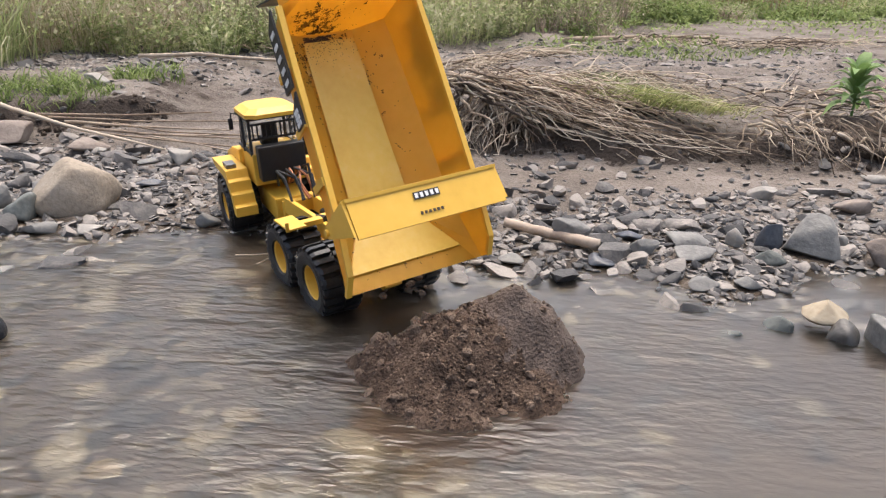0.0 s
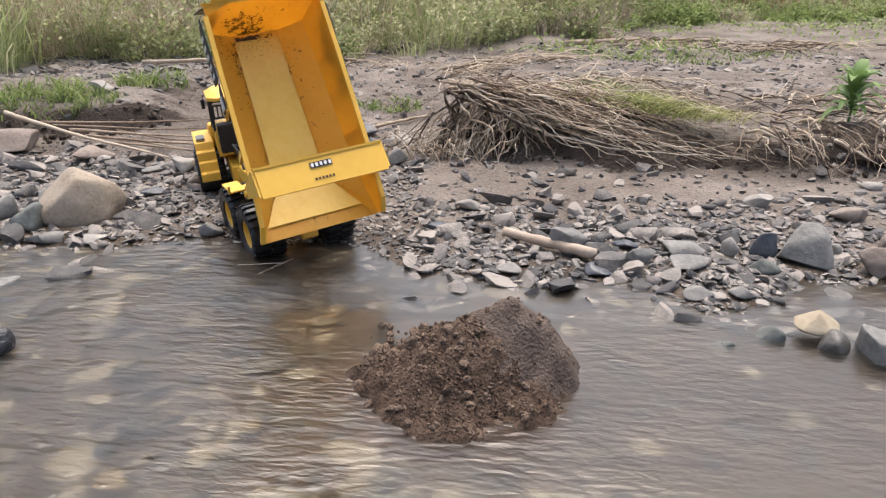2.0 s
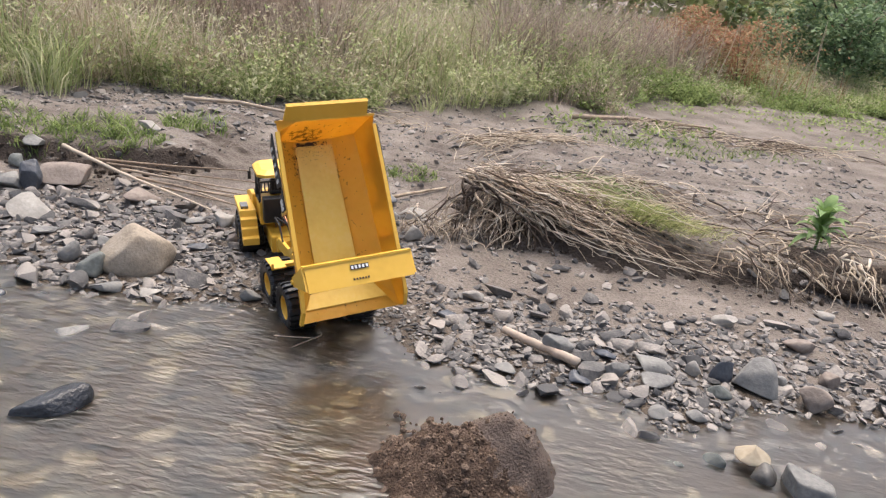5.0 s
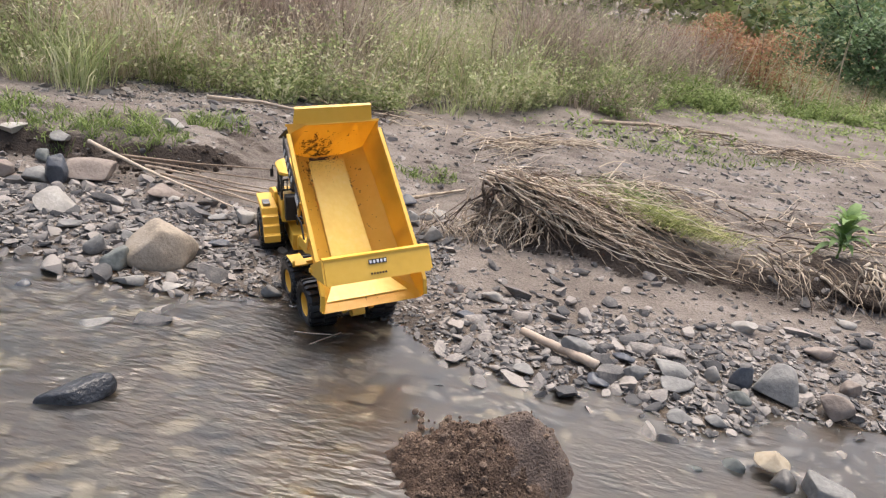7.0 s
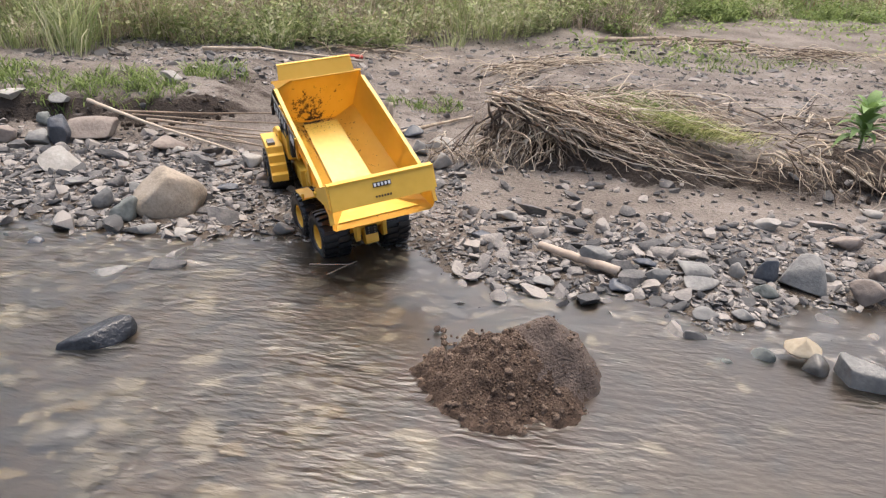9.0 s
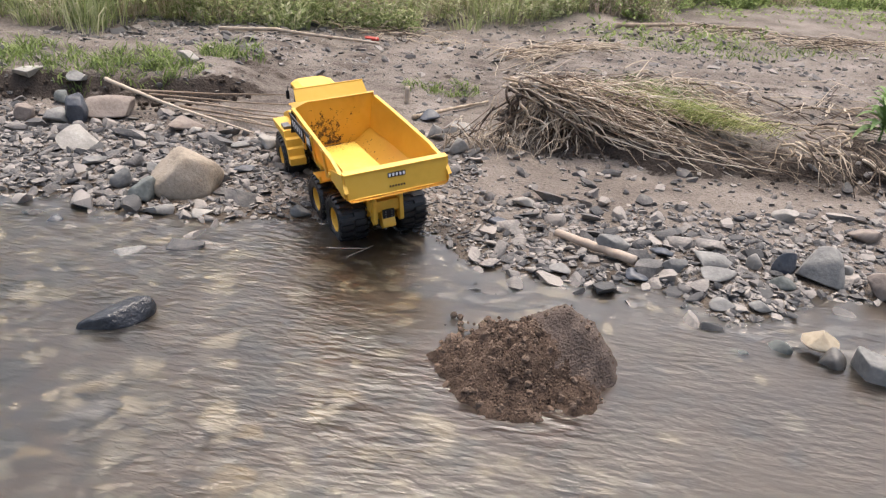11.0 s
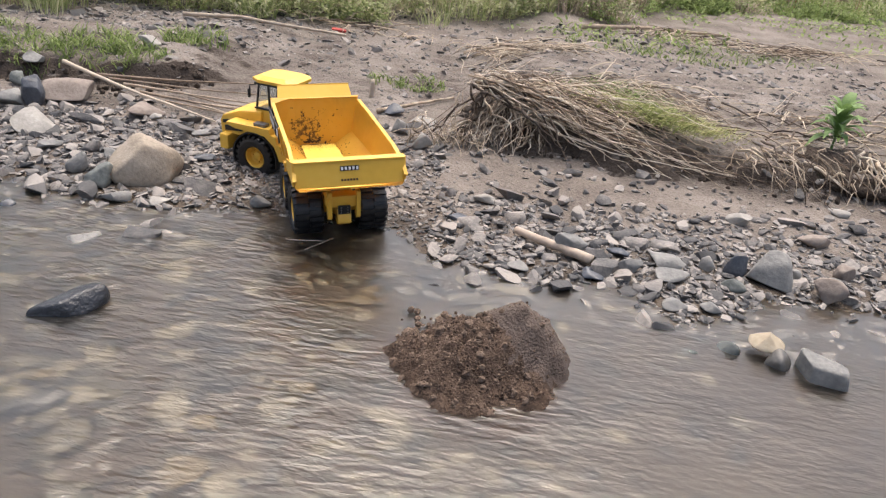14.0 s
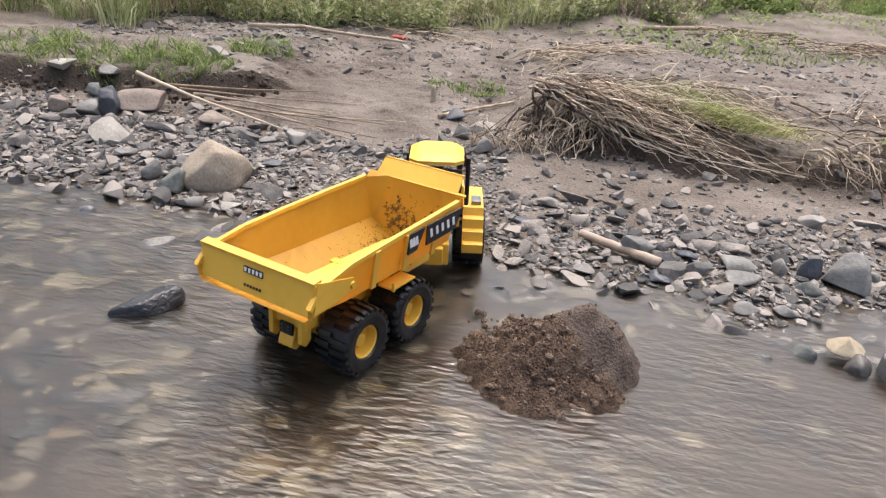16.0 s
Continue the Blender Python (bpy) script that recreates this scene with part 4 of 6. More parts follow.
def rock(material, x, y, w, d, h, yaw, sink=0.18, tilt=0.0, lift=0.0, planes=(), cuts=7):
    global rock_count
    rock_count += 1
    base = ground_z(x, y)
    # a stone in the water stands on the bed
    h += max(0.0, -0.004 - base)
    level = 4 if w > 0.07 else 3
    v = rock_shape(rock_count, level, cuts=cuts if planes else 12, angular=0.50 if material in (SLATE, GREY, LIGHT) else 0.56 if material != TAN else 0.80, grain=0.07, planes=planes)
    if cuts:
        v = worn(v, BALLS[level][1], 2 if level == 4 else 1)
    v = v / np.abs(v).max(0) * (w / 2, d / 2, h * 0.56)
    me = raw_mesh("stone", v.tolist(), BALLS[level][1], material, True)
    ob = tagged(new("boulder" if w > 0.12 else "stone", me), STONE_LABELS[material.name], "rock")
    ob.matrix_basis = pose(x, y, base + lift + h * (0.5 - sink), 0, tilt, yaw)
    ROCKS.append((x, y, max(w, d) / 2))
    return ob


ROCKS = []
rock(TAN, -0.814, 1.735, 0.212, 0.155, 0.155, 29, planes=((-0.75, -0.2, 0.62, 0.52), (0.58, -0.1, 0.80, 0.64), (0.15, -0.85, 0.35, 0.56), (0.9, -0.4, 0.1, 0.62), (-0.3, -0.9, 0.1, 0.64)))
rock(DARKG, -0.907, 1.651, 0.090, 0.072, 0.067, 33)
rock(GREY, -1.004, 1.703, 0.066, 0.053, 0.062, 34)
rock(LIGHT, -1.302, 1.972, 0.135, 0.122, 0.069, 36)
rock(BROWN, -1.627, 2.163, 0.078, 0.070, 0.063, 39)
rock(GREY, -1.526, 2.177, 0.096, 0.086, 0.065, 37)
rock(SLATE, -1.451, 2.192, 0.078, 0.047, 0.120, 36)
rock(BROWN, -1.386, 2.283, 0.186, 0.149, 0.080, 34)
rock(GREY, -1.601, 2.437, 0.087, 0.087, 0.039, 36)
rock(DARKG, -1.614, 2.350, 0.063, 0.063, 0.050, 37)
rock(LIGHT, -1.792, 2.413, 0.121, 0.121, 0.036, 39)
rock(GREY, -0.821, 1.595, 0.097, 0.078, 0.029, 31)
rock(LIGHT, -0.714, 1.607, 0.065, 0.052, 0.019, 28)
rock(DARKG, -0.910, 1.829, 0.058, 0.040, 0.053, 30)
rock(GREY, -0.476, 1.677, 0.067, 0.053, 0.040, 21)
rock(BROWN, -1.091, 2.236, 0.138, 0.138, 0.041, 29)
rock(LIGHT, -0.738, 2.141, 0.079, 0.071, 0.045, 23)
rock(LIGHT, -1.036, 2.215, 0.059, 0.053, 0.028, 28)
rock(SLATE, -0.737, 1.917, 0.073, 0.073, 0.022, 25)
rock(GREY, -0.967, 1.829, 0.056, 0.056, 0.035, 31)
rock(GREY, -1.179, 1.857, 0.083, 0.083, 0.025, 35)
rock(GREY, -0.838, 2.115, 0.070, 0.070, 0.021, 25)
rock(BROWN, -0.663, 2.031, 0.048, 0.048, 0.030, 22)
rock(LIGHT, -0.142, 2.295, 0.075, 0.060, 0.063, 8)
rock(LIGHT, -0.191, 2.518, 0.107, 0.086, 0.032, 9)
rock(SLATE, -0.301, 2.582, 0.084, 0.067, 0.042, 11)
rock(GREY, -0.242, 2.417, 0.075, 0.060, 0.056, 10)
rock(BLACKSLATE, -0.630, 1.066, 0.160, 0.070, 0.046, 52, sink=0.12, tilt=-6, lift=0.012, cuts=3, planes=((-0.15, 0.15, 0.97, 0.45), (0.1, -0.8, 0.6, 0.62), (-0.2, 1, 0.2, 0.7)))
rock(GREY, -0.787, 1.357, 0.102, 0.071, 0.031, 34)
rock(SLATE, -1.048, 1.468, 0.051, 0.041, 0.020, 39)
rock(DARKG, -1.138, 1.495, 0.049, 0.049, 0.015, 40)
rock(CREAM, 0.745, 1.322, 0.074, 0.050, 0.036, -12, sink=0.0, lift=0.034, cuts=0, planes=((-0.72, -0.25, 0.65, 0.10), (0.74, -0.25, 0.62, 0.14), (0, -0.85, 0.52, 0.22), (0, 0.9, 0.4, 0.3)))
rock(WETSTONE, 0.758, 1.290, 0.062, 0.062, 0.040, -22)
big = rock(GREY, 0.838, 1.262, 0.108, 0.085, 0.062, -18, lift=0.004, cuts=3, planes=((0.05, -0.1, 1, 0.55), (-1, 0, 0.1, 0.72), (1, 0.15, 0.1, 0.74), (0.1, -1, 0.12, 0.66)))
tagged(big, "grey-brown block of stone standing in the calm pool")
rock(DARKG, 0.668, 1.308, 0.052, 0.030, 0.030, -30)
rock(DARKG, 0.589, 1.284, 0.039, 0.031, 0.012, -16)
rock(SLATE, 0.750, 1.675, 0.058, 0.029, 0.071, -17)
rock(GREY, 0.832, 1.655, 0.125, 0.085, 0.095, -20, tilt=-14, planes=((0, -0.5, 0.86, 0.5), (-0.9, 0, 0.3, 0.65), (0.9, 0, 0.2, 0.7)))
rock(DARKG, 0.735, 1.598, 0.063, 0.050, 0.035, -17)
rock(GREY, 0.345, 1.643, 0.093, 0.047, 0.064, -5)
rock(GREY, 0.480, 1.602, 0.072, 0.058, 0.037, -9)
rock(SLATE, 0.394, 1.560, 0.067, 0.053, 0.020, -7)
rock(LIGHT, 0.836, 2.021, 0.086, 0.069, 0.046, -17)
rock(GREY, 0.897, 1.709, 0.049, 0.044, 0.032, -21)
rock(BROWN, 0.959, 1.615, 0.084, 0.050, 0.066, -24)
rock(BROWN, 1.030, 1.740, 0.057, 0.046, 0.041, -24)
rock(LIGHT, 0.108, 1.904, 0.079, 0.048, 0.030, 3)
rock(LIGHT, 0.683, 1.668, 0.044, 0.022, 0.050, -15)
rock(LIGHT, 1.168, 2.210, 0.070, 0.056, 0.027, -23)
rock(SLATE, 0.045, 1.769, 0.060, 0.054, 0.018, 5)
rock(BROWN, 1.023, 1.933, 0.103, 0.072, 0.041, -22)
rock(GREY, 0.583, 1.678, 0.104, 0.083, 0.031, -12)
rock(GREY, 0.579, 1.584, 0.091, 0.073, 0.027, -13)
rock(SLATE, 0.458, 1.690, 0.072, 0.058, 0.022, -8)
rock(LIGHT, -1.305, 2.708, 0.089, 0.071, 0.067, 28)
rock(GREY, 0.571, 1.463, 0.073, 0.059, 0.022, -13)
rock(GREY, 0.653, 1.468, 0.064, 0.051, 0.020, -16)
rock(GREY, 0.222, 1.533, 0.060, 0.048, 0.018, -1)


def bed_stone(material, x, y, w, d, yaw, label):
    """A stone that lies under the water, its back just below the surface."""
    global rock_count
    rock_count += 1
    z = ground_z(x, y)
    h = max(0.010, -0.005 - z)
    v = rock_shape(rock_count, 3, cuts=9, angular=0.6, grain=0.05) * (w / 2, d / 2, h * 0.6)
    ob = tagged(new("stone", raw_mesh("stone", v.tolist(), BALLS[3][1], material, True)), label, "rock")
    ob.matrix_basis = pose(x, y, z + h * 0.35, 0, 0, yaw)


for m_, x_, y_, w_, d_, a_, l_ in ((WETSTONE, -0.107, 0.746, 0.030, 0.05, 20, "small grey stone under clear water"), (OCHRE, -0.246, 0.826, 0.055, 0.04, 10, "tan stone under clear water"), (OCHRE, -0.226, 0.722, 0.085, 0.07, 40, "broad brown stone under clear water"),
                                   (OCHRE, -0.115, 0.955, 0.05, 0.035, 70, "tan stone under clear water"), (OCHRE, -0.115, 1.285, 0.085, 0.05, 15, "ochre stone on the stream bed"), (OCHRE, -0.09, 1.33, 0.06, 0.045, 60, "ochre stone on the stream bed"),
                                   (WETSTONE, -0.30, 1.04, 0.05, 0.035, 0, "grey stone under clear water"), (OCHRE, -0.55, 0.87, 0.06, 0.04, 30, "brown stone under clear water"), (WETSTONE, -0.52, 0.80, 0.12, 0.06, 50, "grey slab under clear water"), (OCHRE, -0.54, 0.70, 0.06, 0.05, 5, "tan stone under clear water")):
    bed_stone(m_, x_, y_, w_, d_, a_, l_)


# ---- shingle: the nearest stones one by one, the rest joined ----
def shore_gap(x, y):
    return y - float(np.interp(x, SHORE_X, SHORE_Y))


def shingle_share(x, y):
    """How thickly stones lie at a place, 0 to 1."""
    d = shore_gap(x, y)
    if d < -0.22:
        return 0.0
    if d < -0.06:
        return 0.16 if x > 0.0 else 0.10
    if x < -0.42:
        s = 1.0 if y < 2.12 else max(0.0, 1 - (y - 2.12) / 0.2) if x > -1.0 else max(0.12, 1 - (y - 2.12) / 0.3)
    elif x < -0.05:
        s = max(0.18, 1 - max(0, y - 2.35) / 0.3)
    else:
        s = max(0.10, 1 - max(0.0, y - 1.72 - 0.10 * x) / 0.32)
    if y > 2.35:
        s = min(s, 0.26 if x < -0.9 else 0.13)
    if y > 2.9:
        s = 0.45 if x < -1.0 else 0.22
    return s * (0.35 if d < 0 else 1.0)


def scatter_shingle():
    rng = random.Random(11)
    protos = []
    for k in range(10):
        small = rock_shape(300 + k, 1, cuts=8, angular=0.5)
        v = rock_shape(300 + k, 2, cuts=10, angular=0.46)
        me = raw_mesh("stone", v.tolist(), BALLS[2][1], PIECE, True)
        me.set_sharp_from_angle(angle=0.5)
        protos.append((v, me, small))
    pieces, verts, faces = 0, [], []
    tries = 0
    laid = []
    while tries < 60000:
        tries += 1
        x, y = rng.uniform(-2.1, 1.9), 1.35 + 3.4 * rng.random() ** 1.7
        if rng.random() > shingle_share(x, y):
            continue
        r = min(0.034, 0.005 * math.exp(abs(rng.gauss(0, 0.75))))
        if x < -0.45 and y < 2.2:
            r = min(0.045, r * 1.45)
        if y > 2.35:
            r *= 0.75 if x > -1.0 else 0.9
        if any((x - a) ** 2 + (y - b) ** 2 < (c * 0.8 + r * 0.5) ** 2 for a, b, c in ROCKS):
            continue
        if r > 0.013:
            if any((x - a) ** 2 + (y - b) ** 2 < (0.75 * (c + r)) ** 2 for a, b, c in laid):
                continue
            laid.append((x, y, r))
        k = rng.randrange(10)
        flat = rng.uniform(0.28, 0.75)
        size = (r * rng.uniform(1.0, 1.5), r * rng.uniform(0.7, 1.0), r * flat)
        # leave the wheels' way free
        if -0.62 < x < -0.02 and 1.45 < y < 2.1:
            size = (size[0] * 0.7, size[1] * 0.7, min(size[2], 0.004))
        m = pose(x, y, ground_z(x, y) + size[2] * (0.55 if y < 2.3 else 0.2), rng.uniform(-22, 22), rng.uniform(-22, 22), rng.uniform(0, 360))
        if pieces < 300 and r > 0.012 and -0.1 < x < 1.05 and 1.42 < y < 2.0:
            o = new("stone", protos[k][1])
            o.parent = ground
            o.matrix_basis = m @ Matrix.Diagonal((*size, 1))
            pieces += 1
        else:
            a = np.array(m)
            n = len(verts)
            big = r > 0.012 and y < 2.6
            verts += ((protos[k][0 if big else 2] * size) @ a[:3, :3].T + a[:3, 3]).tolist()
            faces += [(p + n, q + n, s + n) for p, q, s in BALLS[2 if big else 1][1]]
    me = raw_mesh("shingle", verts, faces, STONE, True)
    me.set_sharp_from_angle(angle=0.5)
    o = new("shingle", me)
    o.parent = ground
    tagged(o, "grey and tan flat river shingle", kind="stuff")


def scatter_bed():
    rng = random.Random(17)
    verts, faces = [], []
    shapes = [rock_shape(400 + k, 2, cuts=6, angular=0.62) for k in range(8)]
    for k in range(5200):
        x, y = rng.uniform(-1.9, 1.6), 0.30 + 1.32 * rng.random()
        if shore_gap(x, y) > -0.03:
            continue
        if x > 0.1 and rng.random() < min(0.85, x * 1.6):
            continue
        r = min(0.045, 0.007 * math.exp(abs(rng.gauss(0, 0.72))))
        z = ground_z(x, y)
        top = min(r * 0.45, max(0.002, -0.004 - z))
        m = np.array(pose(x, y, z, rng.uniform(-8, 8), rng.uniform(-8, 8), rng.uniform(0, 360)))
        n = len(verts)
        verts += ((shapes[k % 8] * (r * 1.2, r * 0.85, top)) @ m[:3, :3].T + m[:3, 3]).tolist()
        faces += [(p + n, q + n, s + n) for p, q, s in BALLS[2][1]]
    o = new("bed_stones", raw_mesh("bed_stones", verts, faces, BEDSTONE, True))
    o.parent = ground
    tagged(o, "olive and tan cobbles under the water", kind="stuff")

# ---- driftwood, roots and plants ----
def on_ground(x, y, up=0.0):
    return (x, y, ground_z(x, y) + up)


def stick(name, pts, r0, r1, label, material=WOOD, n=8, rough=0.08):
    bm = bmesh.new()
    fine = []
    for a, b in zip(pts, pts[1:]):
        for k in range(5):
            u = k / 5
            fine.append(tuple(a[i] * (1 - u) + b[i] * u + random.uniform(-0.15, 0.15) * r0 for i in range(3)))
    fine.append(pts[-1])
    tube(bm, fine, r0, r1, n, rough)
    return tagged(new(name, finish(name, bm, material, True)), label, "stick")


random.seed(21)
stick("peeled_stick", [(0.202, 1.700, 0.033), (0.30, 1.648, 0.030), (0.394, 1.598, 0.027)], 0.0100, 0.0125, "pale peeled stick lying on the shingle", PEELED, 14, 0.03)
ROCKS.extend((0.20 + 0.048 * k, 1.700 - 0.0255 * k, 0.022) for k in range(5))
stick("driftwood_branch", [(-1.47, 2.40, 0.128), (-1.34, 2.365, 0.105), (-1.18, 2.33, 0.075), (-1.0, 2.28, 0.055), (-0.83, 2.22, 0.042)], 0.008, 0.003, "bleached driftwood branch against the cut bank", ROOT)
for k, pts in enumerate(([(-1.33, 2.37, 0.105), (-1.1, 2.50, 0.085), (-0.85, 2.62, 0.080)], [(-1.22, 2.35, 0.09), (-1.0, 2.40, 0.07), (-0.70, 2.42, 0.062)], [(-1.15, 2.33, 0.075), (-0.95, 2.34, 0.06), (-0.60, 2.33, 0.055)],
                         [(-1.05, 2.31, 0.062), (-0.85, 2.30, 0.05), (-0.50, 2.24, 0.045)], [(-1.02, 2.36, 0.06), (-0.80, 2.30, 0.048), (-0.52, 2.18, 0.038)], [(-1.28, 2.36, 0.10), (-1.0, 2.46, 0.075), (-0.66, 2.52, 0.075)],
                         [(-1.1, 2.42, 0.075), (-0.9, 2.38, 0.06), (-0.5, 2.36, 0.06)], [(-0.95, 2.35, 0.055), (-0.75, 2.37, 0.055), (-0.45, 2.42, 0.06)])):
    stick("driftwood_stick", pts, 0.0055 if k < 3 else 0.0035, 0.002, "thin bleached driftwood stick on silt", n=6)
stick("dark_branch", [on_ground(-0.36, 2.55, 0.012), on_ground(-0.25, 2.66, 0.02), on_ground(-0.12, 2.86, 0.012)], 0.009, 0.004, "dark weathered branch on the silt", ROOT)
stick("upright_stub", [on_ground(-0.42, 2.72, -0.01), on_ground(-0.42, 2.725, 0.06)], 0.011, 0.009, "short grey wooden stub standing in silt")
stick("far_branch", [on_ground(0.42, 4.60, 0.02), on_ground(0.8, 4.9, 0.03), on_ground(1.33, 5.0, 0.02)], 0.016, 0.008, "long pale branch lying before the weeds")
stick("far_branch", [on_ground(-1.45, 3.30, 0.02), on_ground(-1.2, 3.36, 0.02), on_ground(-0.72, 3.45, 0.02)], 0.010, 0.006, "long pale branch lying before the weeds")
stick("twig", [(-0.30, 1.455, -0.004), (-0.27, 1.49, 0.004), (-0.235, 1.535, 0.010)], 0.0018, 0.0009, "thin pale twig sticking out of the water", n=5)
stick("twig", [(-0.345, 1.51, 0.001), (-0.30, 1.515, 0.003), (-0.255, 1.53, 0.002)], 0.0016, 0.0009, "thin pale twig floating on the water", n=5)
bm = bmesh.new()
box(bm, on_ground(-0.80, 3.62, 0.008), (0.07, 0.03, 0.012), (8, 5, 20), 0.003)
tagged(new("wrapper", finish("wrapper", bm, RUBBISH)), "crumpled red wrapper on the silt", "litter")


def curve(a, b, sag, wob, n=9, rng=random):
    """Points from a to b, bowed by sag and wandering by wob."""
    out, ox, oy, oz = [], 0, 0, 0
    for k in range(n):
        u = k / (n - 1)
        e = math.sin(u * math.pi)
        ox, oy, oz = ox + rng.gauss(0, wob), oy + rng.gauss(0, wob), oz + rng.gauss(0, wob)
        out.append((a[0] + (b[0] - a[0]) * u + ox, a[1] + (b[1] - a[1]) * u + oy, max(0.012, a[2] + (b[2] - a[2]) * u + sag * e + oz)))
    return out


def bmesh_of(verts, faces):
    bm = bmesh.new()
    vs = [bm.verts.new((x + 0.012 * noise.noise(Vector((x * 25, y * 25, z * 25))), y, z + 0.012 * noise.noise(Vector((x * 25, 5, z * 25))))) for x, y, z in verts]
    for q in faces:
        bm.faces.new([vs[i] for i in q])
    return bm


def build_roots():
    rng = random.Random(31)
    # the dark undercut earth that carries the roots
    v, f = BALLS[4]
    w = []
    for p in v:
        q = Vector(p * 2.1)
        s = 1 + 0.28 * noise.noise(q) + 0.2 * noise.noise(q * 2.9) + 0.13 * noise.noise(q * 6.5)
        w.append((0.40 + p[0] * 0.42 * s, 2.68 + p[1] * 0.19 * s, 0.085 + p[2] * 0.085 * s * (1 - 0.45 * max(0, p[0]))))
    mass = tagged(new("root_mass", raw_mesh("root_mass", w, f, BANK, True)), "undercut earth bank hung with a tangle of dry roots", "root tangle")

    def strand(pts, r0, r1, material, n=5):
        b = bmesh.new()
        tube(b, pts, r0, r1, n, 0.1)
        return part("root", b, material, mass, "", True)

    def swept(a, b, bow, wob, n=12):
        """Leaves a nearly level, bends over and drops towards b."""
        out, ox, oy, oz = [], 0, 0, 0
        for k in range(n):
            u = k / (n - 1)
            ox, oy, oz = ox + rng.gauss(0, wob), oy + rng.gauss(0, wob), oz + rng.gauss(0, wob * 0.7)
            out.append((a[0] + (b[0] - a[0]) * u + ox, a[1] + (b[1] - a[1]) * u ** 0.8 + oy, max(0.018, a[2] + (b[2] - a[2]) * (u ** 1.15) + bow * math.sin(math.pi * u) + oz)))
        return out
    # the bleached bundle that sweeps over the edge and down along the foot
    for k in range(44):
        a = (rng.uniform(0.05, 0.30), 2.58 + rng.gauss(0, 0.04), 0.225 + rng.gauss(0, 0.012))
        b = (a[0] + rng.uniform(0.25, 0.60), 2.50 + rng.gauss(0, 0.05), 0.13 + rng.gauss(0, 0.02))
        strand(swept(a, b, rng.uniform(-0.01, 0.05), 0.015), rng.choice((0.0012, 0.0016, 0.0024, 0.0036)), 0.0010, REED)
    for k in range(84):
        u = rng.random()
        a = (0.0 + 0.24 * u + rng.gauss(0, 0.03), 2.45 + 0.06 * rng.random(), 0.240 - 0.05 * u + rng.gauss(0, 0.016))
        end = rng.random() ** 0.75
        b = (0.35 + 0.60 * end + rng.gauss(0, 0.03), 2.37 - 0.03 * end + rng.gauss(0, 0.025), 0.115 - 0.085 * end + abs(rng.gauss(0, 0.016)))
        strand(swept(a, b, rng.uniform(-0.05, 0.05), 0.013), rng.choice((0.0012, 0.0016, 0.002, 0.0028, 0.0042)), 0.0010, REED if k % 4 else ROOT)
    # gnarled thicker ones at its head
    for k in range(14):
        a = (rng.uniform(-0.02, 0.10), 2.46 + rng.gauss(0, 0.03), rng.uniform(0.20, 0.25))
        b = (a[0] + rng.uniform(-0.05, 0.30), 2.38 + rng.gauss(0, 0.03), rng.uniform(0.06, 0.15))
        strand(swept(a, b, 0.01, 0.012), rng.uniform(0.004, 0.008), 0.002, ROOT if k % 3 else REED, 7)
    # the matted fringe that hangs upstream, down to the silt
    for k in range(120):
        a = (rng.uniform(-0.07, 0.24), 2.44 + rng.gauss(0, 0.03), rng.uniform(0.10, 0.21))
        b = (a[0] - rng.uniform(-0.06, 0.14), 2.35 + rng.gauss(0, 0.03), rng.uniform(0.02, 0.09))
        strand(curve(a, b, rng.uniform(-0.01, 0.02), 0.006, 8, rng), rng.choice((0.0012, 0.0016, 0.0024, 0.004)), 0.001, REED if k % 3 == 0 else ROOT)
    for k in range(70):
        a = (rng.uniform(-0.19, 0.02), 2.36 + rng.gauss(0, 0.04), rng.uniform(0.06, 0.11))
        b = (a[0] + rng.gauss(0, 0.05), a[1] - rng.uniform(0.0, 0.06), 0.03)
        strand(curve(a, b, 0.012, 0.006, 7, rng), rng.choice((0.0012, 0.0018, 0.0026)), 0.001, REED if k % 3 == 0 else ROOT)
    # a solid dark lump fills the cavity, its shade put into the colour
    hollow = [tuple(c) for c in v * (0.24, 0.05, 0.055) + (0.36, 2.455, 0.075)]
    part("undercut", bmesh_of(hollow, f), BANK, mass, "dark earth-coloured lump standing in for the hollow's shade")
    # rootlets that hang in the dark hollow
    for k in range(60):
        x = rng.uniform(0.15, 0.85)
        a = (x, 2.48 + rng.gauss(0, 0.03), 0.16 - 0.07 * x + rng.gauss(0, 0.015))
        b = (x + rng.gauss(0.03, 0.06), 2.40 + rng.gauss(0, 0.03), 0.03)
        strand(curve(a, b, 0.0, 0.006, 7, rng), rng.choice((0.001, 0.0015, 0.003)), 0.0008, ROOT)
    # the straw mat on top, lying every way
    b_ = bmesh.new()
    for k in range(430):
        x, y = rng.uniform(-0.03, 0.80), 2.46 + 0.50 * rng.random() ** 1.3
        an = rng.gauss(0.35, 1.1)
        ln = rng.uniform(0.06, 0.26)
        z0 = max(ground_z(x, y) + 0.006, 0.235 - 0.10 * max(0, x) - 0.22 * max(0, y - 2.6)) + rng.gauss(0, 0.010)
        q = (x + ln * math.cos(an), y - ln * math.sin(an) * 0.7)
        z1 = max(ground_z(*q) + 0.006, z0 - rng.uniform(0.0, 0.05))
        tube(b_, curve((x, y, z0), (q[0], q[1], z1), rng.uniform(-0.005, 0.03), 0.010, 6, rng), rng.choice((0.0010, 0.0014, 0.002)), 0.0007, 3)
    tagged(part("straw_mat", b_, REED, mass, "matted pale straw and fine roots"), kind="stuff")
